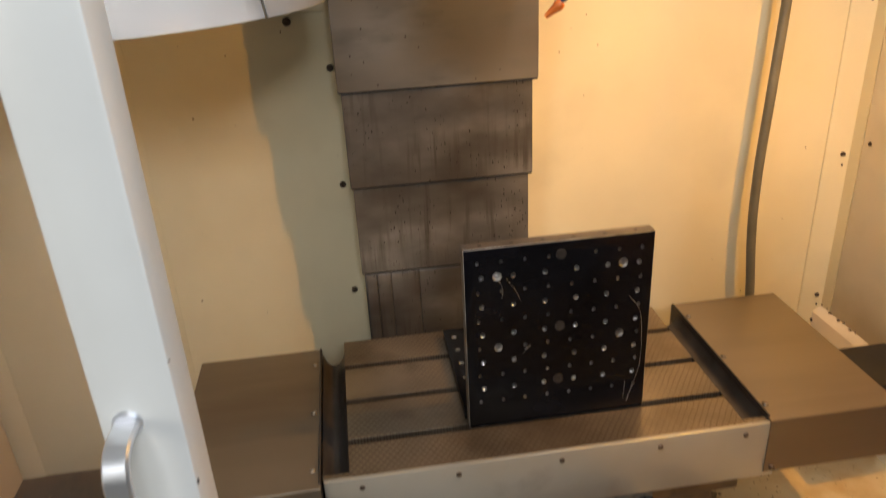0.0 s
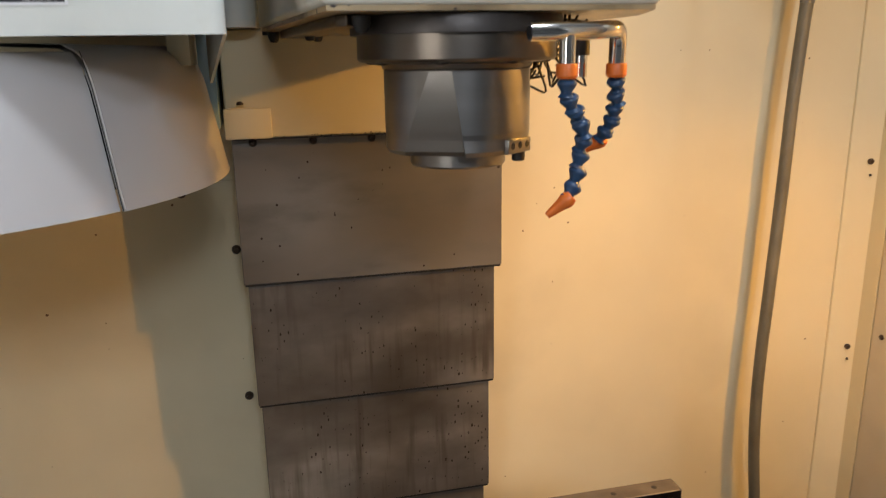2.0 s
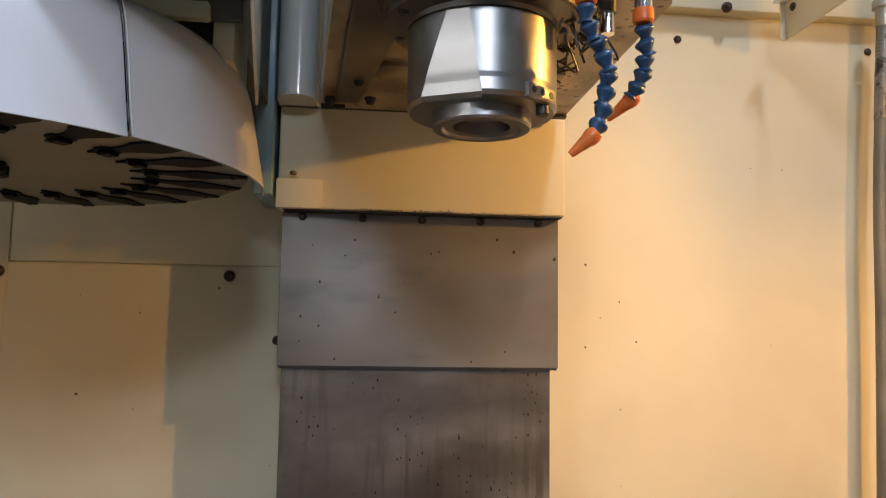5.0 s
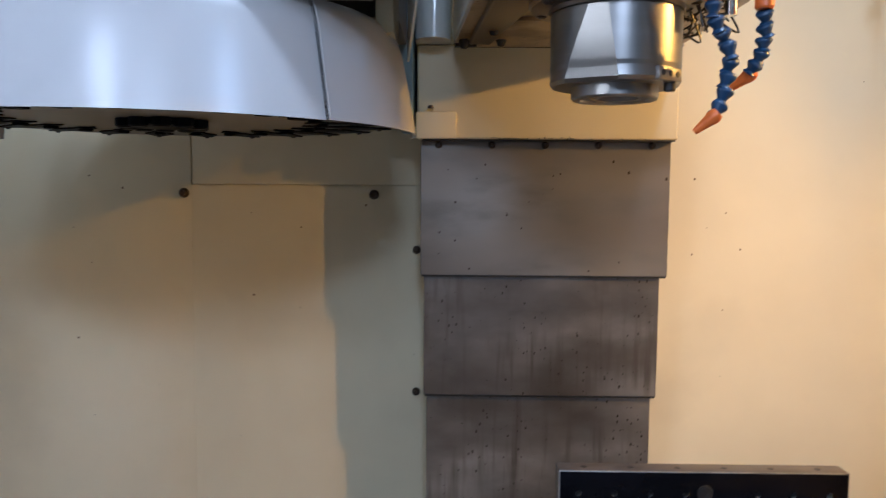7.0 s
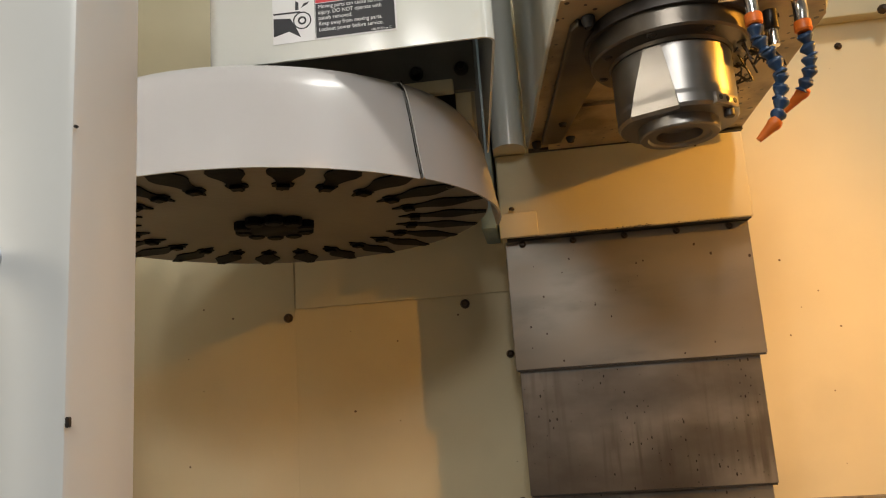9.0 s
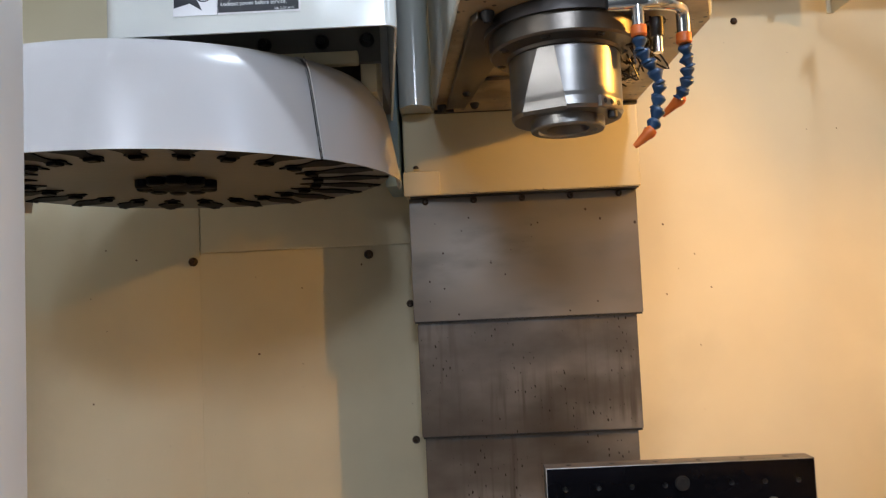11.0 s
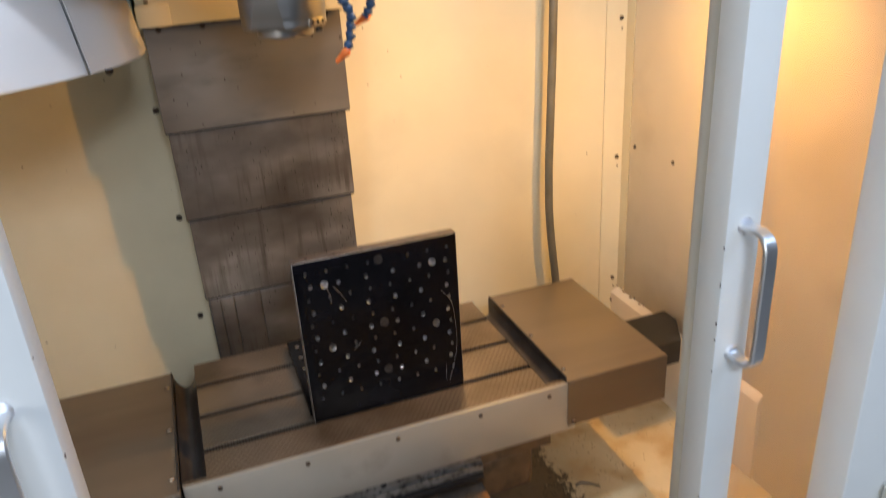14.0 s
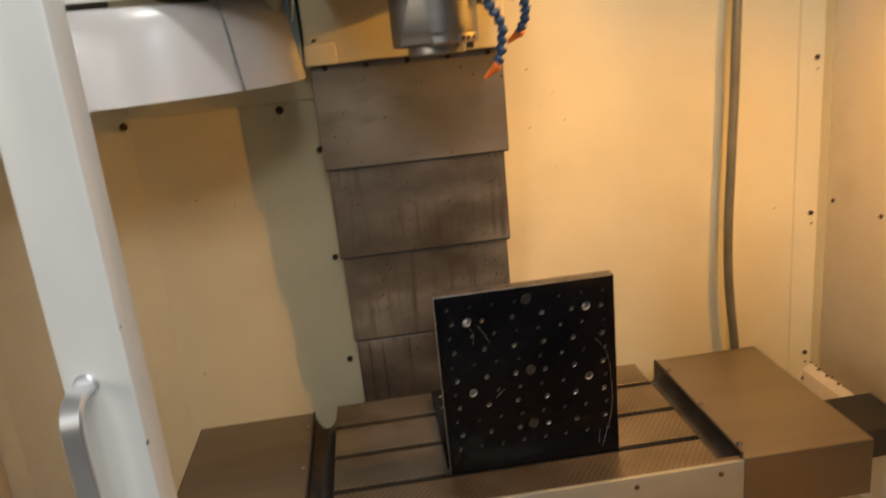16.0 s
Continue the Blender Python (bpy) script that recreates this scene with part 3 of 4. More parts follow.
def door_handle(ob, x, y, z0, z1):
    """A flat bright strap handle, bowed out towards -y."""
    h = bmesh.new()
    pts = smooth_path([(x, y + 0.001, z1), (x, y - 0.026, z1 + 0.001), (x, y - 0.040, z1 - 0.008), (x, y - 0.044, z1 - 0.028),
                       (x, y - 0.044, (z0 + z1) / 2), (x, y - 0.044, z0 + 0.028), (x, y - 0.040, z0 + 0.008), (x, y - 0.026, z0 - 0.001), (x, y + 0.001, z0)], 6)
    rings = []
    for k, q in enumerate(pts):
        d = (pts[min(k + 1, len(pts) - 1)] - pts[max(k - 1, 0)]).normalized()
        out = Vector((1, 0, 0)).cross(d)
        rings.append([h.verts.new(q + Vector((a * 0.0088, 0, 0)) + out * b * 0.0036) for a, b in
                      ((-1, -0.5), (-0.82, -1), (0.82, -1), (1, -0.5), (1, 0.5), (0.82, 1), (-0.82, 1), (-1, 0.5))])
    for a, b in zip(rings, rings[1:]):
        for k in range(8):
            h.faces.new((a[k], a[(k + 1) % 8], b[(k + 1) % 8], b[k]))
    h.faces.new(rings[0][::-1])
    h.faces.new(rings[-1])
    hd = part("handle", h, BRIGHT, ob, "polished aluminium bow handle")
    for z in (z0, z1):
        part("handle_foot", L([(0, 0.003), (0.009, 0.003), (0.011, 0), (0, 0)], along((x, y, z), (x, y - 1, z)), steps=14), BRIGHT, hd)
    return hd


left_door = door("door_1", -0.080, -0.60, 0.056, 0.584, 0.635, "white sliding machine door, pushed open, with clear window and handle")
door_handle(left_door, -0.117, 0.584, 1.079, 1.252)
right_door = door("door_2", 0.650, 1.20, 0.050, 0.584, 0.655, "white sliding machine door, pushed open, with danger label and handle")
part("gasket", B(0.655, 0.672, 0.6305, 0.656, 0.60, 2.13, 0.004), GASKET, right_door, "cream rubber edge seal")
door_handle(right_door, 0.676, 0.584, 1.100, 1.274)
rnd = random.Random(21)
for d_, xs in ((left_door, -0.0795), (right_door, 0.6495)):
    for k in range(4 if d_ is left_door else 12):
        z = rnd.choice((rnd.uniform(0.75, 1.0), rnd.uniform(0.95, 1.3), rnd.uniform(1.1, 1.25)))
        a, b = rnd.uniform(0.0005, 0.0012), rnd.uniform(0.001, 0.0036)
        part("paint_chip", B(xs - 0.0008, xs + 0.0007, 0.5838, 0.5838 + a * 2, z, z + b, 0.0004, seg=1), DARKSTEEL, d_)
track = thing("door_track", (0.71, 0.56, 0.60), "pair of dark steel rods carrying the sliding door", "rail")
for z, y in ((0.640, 0.566), (0.606, 0.552)):
    part("rod", L([(0, -0.23), (0.011, -0.23), (0.011, 0.10), (0, 0.10)], along((0.71, y, z), (1.71, y, z)), steps=16), FLANGE, track)
part("bracket", B(0.622, 0.645, 0.545, 0.583, 0.59, 0.665, 0.002), APRON, track, "small grey roller bracket")
bm = bmesh.new()
tube(bm, smooth_path([(0.875, 0.474, 0.0), (0.875, 0.474, 0.45), (0.872, 0.474, 0.62), (0.870, 0.474, 0.9)], 10), 0.010, 12)
tagged(finish("air_hose", bm, GASKET), "pale yellow plastic hose on the front panel", "hose")

# ---- column covers ----
ys = (1.645, 1.651, 1.657, 1.663)
spans = ((0.041, 0.455, 1.228, 1.452), (0.047, 0.444, 1.021, 1.236), (0.052, 0.436, 0.814, 1.029), (0.057, 0.428, 0.62, 0.822))
cover = thing("column_way_cover", (0.25, 1.70, 0.62), "telescoping oily steel way cover on the machine column", "way cover")
for i, (x0, x1, z0, z1) in enumerate(spans):
    p = part("sheet", B(x0, x1, ys[i], ys[i] + 0.003, z0, z1, 0.0008, seg=1), SHEET if i == 0 else DRIP, cover)
    for xa in (x0, x1 - 0.003):
        part("side_fold", B(xa, xa + 0.003, ys[i] + 0.003, WY - 0.001, z0, z1), SHEET, p)
    if i == 3:
        for xa, xb in ((0.060, 0.0845), (0.0846, 0.1165), (0.1166, 0.181), (0.1811, 0.300)):
            part("rib", B(xa, xb, ys[i] - 0.002, ys[i], z0, 0.806, 0.0019, seg=4), DRIP, p)
    if i == 0:
        for k in range(5):
            screw(x0 + 0.03 + 0.088 * k, ys[0], 1.4455, FRONT, 0.006, parent=p, deep=0.007)
    part("wiper", B(x0 + 0.002, x1 - 0.002, ys[i] + 0.0005, ys[i] + 0.004, z0 - 0.003, z0), BLACK, p, "thin black rubber wiper")

# ---- head ----
head = thing("milling_head", (0.25, 1.35, 1.45), "white green enamelled milling head casting with danger label", "milling head")
bm = bmesh.new()
box(bm, 0.036, 0.460, 1.622, WY - 0.002, 1.4535, 1.6045, 0.004, 3)
box(bm, 0.034, 0.100, 1.614, 1.63, 1.4535, 1.497, 0.003, 2)
part("carriage", bm, CREAM, head, "cream enamelled carriage plate")
# thin black strip just under the carriage's lower edge
part("edge_strip", B(0.045, 0.455, 1.6225, 1.645, 1.4515, 1.4534), BLACK, head, "thin black strip along the carriage edge")
screw(0.058, 1.613, 1.503, UP, 0.005, parent=head)
rnd = random.Random(31)
bm = bmesh.new()
for k in range(70):
    x, w, h = rnd.choice((rnd.uniform(0.16, 0.29), rnd.uniform(0.06, 0.45))), rnd.uniform(0.0006, 0.0026), rnd.uniform(0.0005, 0.0016)
    z = 1.4535 + abs(rnd.gauss(0, 0.0012))
    box(bm, x, x + w, 1.6214, 1.6222, z, z + h)
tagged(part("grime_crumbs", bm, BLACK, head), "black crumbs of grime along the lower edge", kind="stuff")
bm = bmesh.new()
prism(bm, [(0.135, 1.090), (0.412, 1.090), (0.452, 1.20), (0.455, 1.60), (0.092, 1.60)], 1.604, 2.12, 0.006, 3)
part("body", bm, WHITE, head)
bm = bmesh.new()
prism(bm, [(0.034, 1.585), (0.052, 1.565), (0.075, 1.565), (0.089, 1.585), (0.096, 1.74), (0.034, 1.74)], 1.6055, 2.12, 0.009, 3, True)
part("rib", bm, WHITE, head)
bm = bmesh.new()
prism(bm, [(0.1385, 1.0938), (0.4088, 1.0938), (0.4485, 1.20), (0.4515, 1.5975), (0.0955, 1.5975)], 1.6, 1.6042)
under = part("underside", bm, UNDER, head, "oily brown underside of the casting")
bm = bmesh.new()
prism(bm, [(0.118, 1.545), (0.150, 1.545), (0.190, 1.30), (0.195, 1.17), (0.158, 1.135), (0.150, 1.15)], 1.590, 1.5998, 0.002)
part("web", bm, FLANGE, under, "brown stained web plate")
# solid black strip puts in the shade between underside and carriage
part("gap", B(0.096, 0.452, 1.586, 1.598, 1.5955, 1.5999), BLACK, under, "black strip drawn for the shaded gap behind the head")
part("shelf", B(0.13, 0.40, 1.40, 1.585, 1.594, 1.5998, 0.001), UNDER, under)
for x, y in ((0.170, 1.135), (0.150, 1.45), (0.165, 1.53), (0.11, 1.55), (0.35, 1.45)):
    screw(x, y, 1.597, DOWN, 0.008, parent=head, deep=0.012, material=BLACK)
part("yellow_tag", B(0.4125, 0.4165, 1.12, 1.14, 1.665, 1.69, 0.001), YELLOW, head, "small yellow tag")

spindle = thing("spindle", (0.2645, 1.194, 1.46), "ground steel spindle nose with a bolted flange", "spindle")
SX, SY = 0.2645, 1.194
at = Matrix.Translation((SX, SY, 0))
part("collar", L([(0, 1.5995), (0.095, 1.5995), (0.0965, 1.597), (0.0965, 1.584), (0.0, 1.584)], at, steps=64), DARKSTEEL, spindle, "dark oily collar")
fl = part("flange", L([(0, 1.5875), (0.0888, 1.5875), (0.0908, 1.5850), (0.0908, 1.5635), (0.0888, 1.5610), (0.070, 1.5590), (0.0685, 1.5550), (0, 1.5550)], at, steps=96), FLANGE, spindle)
for k in range(8):
    a = radians(22 + 45 * k)
    screw(SX + 0.080 * math.cos(a), SY + 0.080 * math.sin(a), 1.5605, DOWN, 0.006, parent=fl, deep=0.002, material=DARKSTEEL)


def cartridge(radius, top, low):
    """A turned cylinder with one slanting flat that ends in a step."""
    bm = bmesh.new()
    heights = [top, top - 0.002] + [top - 0.002 - (top - 0.021 - low) * k / 12 for k in range(1, 13)] + [low + 0.0145, low + 0.0135, low + 0.0040, low]
    rows = []
    for z in heights:
        f = (top - z) / (top - low)
        lo, hi = -34 - 26 * f, -18.5 + 10 * f
        r = radius - (0.0012 if z > top - 0.001 else 0.0006 if low + 0.0130 < z < low + 0.0150 and abs(z - low - 0.0140) < 0.0008 else 0.0026 if z < low + 0.001 else 0)
        face = (lo + hi) / 2 + 7.0 * f
        pts = [(hi + (360 - hi + lo) * k / 150, r) for k in range(151)]
        flat_r = r * math.cos(radians(lo - face))
        pts += [(a, min(r, flat_r / math.cos(radians(a - face)))) for a in [lo + (hi - lo) * k / 16 for k in range(1, 17)]]
        rows.append([bm.verts.new((SX + q * math.sin(radians(a)), SY - q * math.cos(radians(a)), z)) for a, q in pts])
    k = len(rows[0])
    for a, b in zip(rows, rows[1:]):
        for i in range(k):
            bm.faces.new((a[i], a[(i + 1) % k], b[(i + 1) % k], b[i]))
    bm.faces.new(rows[0])
    bm.faces.new(rows[-1][::-1])
    return bm


cart = part("cartridge", cartridge(0.0675, 1.5555, 1.4800), SPINDLE, spindle)
cart.data.set_sharp_from_angle(angle=radians(7))
part("nose", L([(0, 1.4805), (0.0450, 1.4805), (0.0450, 1.4685), (0.0435, 1.4665), (0.036, 1.4665), (0.034, 1.4690), (0.026, 1.4690), (0.023, 1.4900), (0, 1.4900)], at, steps=64), SPINDLE, spindle)
a45 = pose(SX + 0.0635 * math.sin(radians(40)), SY - 0.0635 * math.cos(radians(40)), 0, 0, 0, 40)
bm = box(bmesh.new(), -0.019, 0.019, -0.005, 0.02, 1.4805, 1.4935, 0.001)
bmesh.ops.transform(bm, matrix=a45, verts=bm.verts)
jet = part("jet_block", bm, SPINDLE, spindle)
for k in (-0.012, 0, 0.012):
    p = a45 @ Vector((k, -0.0052, 1.4875))
    part("jet", L([(0, 0.0004), (0.0028, 0.0004), (0.0032, 0), (0, 0)], along(p, p + (a45.to_3x3() @ Vector((0, -1, 0)))), steps=12), BLACK, jet)
p = a45 @ Vector((0.012, 0.004, 1.4805))
part("drive_dog", L([(0, 0), (0.006, 0), (0.006, -0.008), (0.005, -0.009), (0, -0.009)], Matrix.Translation(p), steps=14), DARKSTEEL, spindle)

# ---- coolant nozzles ----
pipe = thing("coolant_pipe", (0.36, 1.11, 1.59), "bent chromed coolant manifold under the head", "coolant pipe")
bm = bmesh.new()
tube(bm, smooth_path([(0.299, 1.094, 1.583), (0.325, 1.094, 1.5835), (0.355, 1.098, 1.584), (0.375, 1.106, 1.585), (0.386, 1.116, 1.584), (0.3895, 1.121, 1.575), (0.390, 1.123, 1.553)], 8), 0.0075, 16)
part("tube", bm, CHROME, pipe)
part("bore", L([(0, 0), (0.0055, 0), (0.0055, -0.0006), (0, -0.0006)], along((0.2986, 1.094, 1.583), (0.2, 1.094, 1.583)), steps=14), BLACK, pipe)
part("outlet", L([(0, 0.03), (0.0068, 0.03), (0.0068, 0), (0, 0)], Matrix.Translation((0.332, 1.0945, 1.553)), steps=16), CHROME, pipe)
part("fitting", L([(0, 0.034), (0.008, 0.034), (0.008, 0.012), (0.0055, 0.012), (0.0055, 0), (0, 0)], Matrix.Translation((0.368, 1.15, 1.552)), steps=16), DARKSTEEL, pipe)
part("stub", L([(0, 0.02), (0.006, 0.02), (0.006, 0), (0, 0)], Matrix.Translation((0.368, 1.15, 1.545)), steps=14), CHROME, pipe)


def flexible_nozzle(points, tip, count, lab):
    """A chain of ball-jointed plastic links with an orange collar and nozzle."""
    ob = thing("coolant_nozzle", points[0], lab, "coolant nozzle", "coolant nozzles")
    top = Vector(points[0])
    part("collar", L([(0, 0.007), (0.0085, 0.007), (0.009, 0.005), (0.009, -0.003), (0.0075, -0.005), (0, -0.005)], Matrix.Translation(top), steps=12), ORANGE, ob)
    path = smooth_path(points, 20)
    path = [p for p in path if (p - top).length > 0.006]
    step = [0.0]
    for a, b in zip(path, path[1:]):
        step.append(step[-1] + (b - a).length)
    spots = []
    for k in range(count + 1):
        want = step[-1] * k / count
        i = min(range(len(step)), key=lambda j: abs(step[j] - want))
        spots.append(path[i])
    rnd = random.Random(count)
    spots = spots[:1] + [q + Vector((rnd.uniform(-1, 1), rnd.uniform(-1, 1), 0)) * 0.0022 for q in spots[1:-1]] + spots[-1:]
    for a, b in zip(spots, spots[1:]):
        h = (b - a).length
        turn = along(a, b + Vector((rnd.uniform(-1, 1), rnd.uniform(-1, 1), 0)) * 0.0035)
        part("link", L([(0, -0.001), (0.0060, -0.001), (0.0080, h * 0.08), (0.0083, h * 0.20), (0.0078, h * 0.30), (0.0047, h * 0.66), (0.0046, h * 0.76), (0.0068, h * 0.95), (0.0068, h * 1.0), (0.0055, h * 1.04), (0, h * 1.04)], turn, steps=14), BLUE, ob)
    end = spots[-1]
    h = (Vector(tip) - end).length
    part("tip", L([(0, -0.004), (0.0055, -0.004), (0.0072, 0.000), (0.0070, h * 0.16), (0.0058, h * 0.30), (0.0030, h), (0.0020, h), (0.0016, h * 0.8), (0, h * 0.8)], along(end, tip), steps=14), ORANGE, ob, "orange cone nozzle")
    return ob


flexible_nozzle([(0.332, 1.0945, 1.551), (0.333, 1.0945, 1.540), (0.338, 1.096, 1.528), (0.349, 1.103, 1.514), (0.352, 1.107, 1.50), (0.353, 1.110, 1.475), (0.349, 1.108, 1.455), (0.341, 1.106, 1.443)],
                (0.324, 1.112, 1.428), 8, "blue jointed coolant hose with orange collar and orange tip")
flexible_nozzle([(0.390, 1.123, 1.550), (0.391, 1.126, 1.535), (0.3935, 1.132, 1.515), (0.394, 1.139, 1.50), (0.389, 1.147, 1.488)],
                (0.373, 1.166, 1.474), 5, "shorter blue jointed coolant hose with orange tip")
rnd = random.Random(4)
bm = bmesh.new()
for k in range(38):
    c = Vector((0.356 + rnd.uniform(-0.02, 0.02), 1.20 + rnd.uniform(-0.03, 0.06), 1.585 + rnd.uniform(-0.04, 0.01)))
    tube(bm, smooth_path([c + Vector([rnd.uniform(-0.018, 0.018) for _ in range(3)]) for _ in range(4)], 4), 0.0012, 5)
tagged(finish("swarf_nest", bm, DARKSTEEL), "tangled dark metal swarf hanging under the head", "swarf", kind="stuff")

# ---- tool changer ----
CX, CY, CR = -0.289, 1.388, 0.331
atc = thing("tool_changer_cover", (-0.10, 1.25, 1.585), "white enamelled sheet metal tool changer cover with danger label", "machine cover")
bm = bmesh.new()
out = [(-0.274, 1.40), (-0.274, 1.124), (0.066, 1.124), (0.036, 1.40)]
prism(bm, out, 1.585, 2.12, 0.0)
bm.normal_update()
bmesh.ops.delete(bm, geom=[f for f in bm.faces if abs(f.normal.z) > 0.5 or abs(f.calc_center_median().y - 1.40) < 1e-4], context="FACES")
es = [e for e in bm.edges if abs(e.verts[0].co.z - e.verts[1].co.z) > 0.1 and e.verts[0].co.y < 1.2]
bmesh.ops.bevel(bm, geom=es, offset=0.016, segments=6, profile=0.5, affect="EDGES")
for v in bm.verts:
    if v.co.z < 1.6 and v.co.y > 1.3:
        v.co.z = 1.540
bmesh.ops.solidify(bm, geom=list(bm.faces), thickness=0.003)
part("shell", bm, WHITE, atc)
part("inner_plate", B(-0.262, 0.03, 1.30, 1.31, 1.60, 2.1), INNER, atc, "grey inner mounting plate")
part("arm", B(0.0, 0.022, 1.312, 1.40, 1.56, 2.1, 0.002), CREAM, atc)
part("inner_bar", B(-0.19, 0.0, 1.285, 1.2995, 1.594, 1.612, 0.002), CREAM, atc)
for x in (-0.21, -0.13, -0.05, 0.012):
    screw(x, 1.2995, 1.63, FRONT, 0.010, parent=atc, deep=0.012, material=BLACK)
part("backing", B(-0.20, 0.02, 1.41, WY - 0.01, 1.60, 2.1), INNER, atc, "frame behind the carousel, shade put into its grey")
part("casting", B(0.004, 0.030, 1.60, WY - 0.003, 1.47, 2.1, 0.003), TEAL, atc, "blue grey casting edge")

car = thing("tool_carousel", (CX, CY, 1.443), "round white plastic tool carousel shroud over a grey disc", "tool carousel")
at = Matrix.Translation((CX, CY, 0))


def shroud(extra, start, end, lid):
    """A rounded rim; with a lid it runs on over the top."""
    r = CR + extra
    outer = [(r, 1.443), (r - 0.006, 1.475), (r - 0.013, 1.515), (r - 0.019, 1.545), (r - 0.025, 1.563), (r - 0.034, 1.574)] + ([(r - 0.052, 1.580), (r - 0.13, 1.583)] if lid else [(r - 0.040, 1.5745)])
    inner = [(a - 0.003, b if i == 0 else b - 0.003) for i, (a, b) in enumerate(outer)][::-1]
    return L(outer + inner + outer[:1], at, steps=56, start=start, end=end)


part("shroud_panel", shroud(0.0, -205, -40.2, False), SHROUD, car)
part("shroud_panel", shroud(0.004, -40.0, 12, True), SHROUD, car)
part("seam_flange", L([(CR - 0.001, 1.443), (CR + 0.004, 1.4432), (CR - 0.0145, 1.545), (CR - 0.024, 1.575), (CR - 0.028, 1.572)], at, steps=2, start=-40.34, end=-40.2), BLACK, car, "dark seam between the panels")
bm = bmesh.new()
edge = [(CR + 0.0045, 1.4436), (CR - 0.0015, 1.475), (CR - 0.0085, 1.515), (CR - 0.0145, 1.545), (CR - 0.0205, 1.563), (CR - 0.0285, 1.573), (CR - 0.044, 1.579)]
ea = radians(-39.9)
tube(bm, smooth_path([(CX + q * math.cos(ea), CY + q * math.sin(ea), z) for q, z in edge], 5), 0.0009, 8)
part("rolled_edge", bm, SHROUD, car)
# no drum is known here; its black puts in the shroud's inner shade
part("shade_drum", L([(0, 1.548), (0.270, 1.548), (0.275, 1.540), (0.275, 1.476), (0, 1.476)], at, steps=48), CLIP, car, "black drum added for the shade inside the shroud")
disc = part("disc", L([(0, 1.475), (0.318, 1.475), (0.318, 1.463), (0.316, 1.461), (0, 1.461)], at, steps=72), DISC, car, "grey steel carousel disc")
hub = part("hub", L([(0, 0), (0.046, 0), (0.046, -0.008), (0.040, -0.010), (0, -0.010)], Matrix.Translation((CX, CY, 1.4605)), steps=24), CLIP, disc, "black bolted hub")
for k in range(10):
    a = k * math.pi / 5
    part("hub_lug", L([(0, 0), (0.013, 0), (0.013, -0.010), (0.010, -0.012), (0, -0.012)], Matrix.Translation((CX + 0.047 * math.cos(a), CY + 0.047 * math.sin(a), 1.4603)), steps=10), CLIP, disc)
half = [(0.315, 0.007), (0.300, 0.009), (0.284, 0.015), (0.266, 0.0225), (0.253, 0.0215), (0.241, 0.014), (0.231, 0.010), (0.218, 0.008), (0.213, 0.014), (0.202, 0.013), (0.197, 0.005), (0.184, 0.0016)]
for k in range(24):
    turn = Matrix.Translation((CX, CY, 0)) @ Matrix.Rotation(radians(7.5 + 15 * k), 4, "Z")
    bm = prism(bmesh.new(), [(x, -y) for x, y in half[::-1]] + half, 1.4588, 1.4606, 0.0005, 1)
    box(bm, 0.201, 0.216, -0.008, 0.008, 1.4545, 1.4589, 0.001, 1)
    bmesh.ops.transform(bm, matrix=turn, verts=bm.verts)
    part("tool_clip", bm, CLIP, disc)
    q = turn @ Vector((0.298, 0, 1.459))
    screw(q.x, q.y, q.z, DOWN, 0.004, parent=disc, material=DARKSTEEL, deep=0.003)

# ---- machine table ----
table = thing("machine_table", (0.35, 1.34, 0.60), "milling machine table with T slots and scraped steel top", "machine table")
TZ = 0.702
for y0, y1 in ((1.127, 1.209), (1.225, 1.328), (1.344, 1.448), (1.464, 1.556)):
    part("table_strip", B(-0.003, 0.700, y0, y1, 0.682, TZ, 0.0004, 1), TABLE, table)
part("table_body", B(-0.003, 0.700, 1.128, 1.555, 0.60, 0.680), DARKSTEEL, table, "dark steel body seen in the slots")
for s, x0, x1 in ((-1, -0.048, -0.003), (1, 0.700, 0.744)):
    bm = bmesh.new()
    prof = [(x0 + (x1 - x0) * k / 10, 0.702 - 0.030 * math.sin(math.pi * k / 10) ** 0.7) for k in range(11)]
    top = [[bm.verts.new((x, y, z)) for x, z in prof] for y in (1.140, 1.515)]
    low = [[bm.verts.new((x, y, 0.655)) for x, z in prof] for y in (1.140, 1.515)]
    for k in range(10):
        bm.faces.new((top[0][k], top[0][k + 1], top[1][k + 1], top[1][k]))
        bm.faces.new((low[0][k], low[1][k], low[1][k + 1], low[0][k + 1]))
        for e in (0, 1):
            bm.faces.new((top[e][k], low[e][k], low[e][k + 1], top[e][k + 1]))
    for k in (0, 10):
        bm.faces.new((top[0][k], top[1][k], low[1][k], low[0][k]))
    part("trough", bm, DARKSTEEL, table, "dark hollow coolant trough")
    part("trough_end", B(x0, x1, 1.127, 1.1395, 0.655, TZ, 0.001, 1), TABLE, table)
apron = part("apron", B(-0.046, 0.762, 1.118, 1.1265, 0.583, 0.7035, 0.0015, 2), APRON, table, "pale galvanised front apron")
for x in (0.017, 0.181, 0.362, 0.540, 0.698):
    screw(x, 1.118, 0.684, FRONT, 0.005, parent=apron)


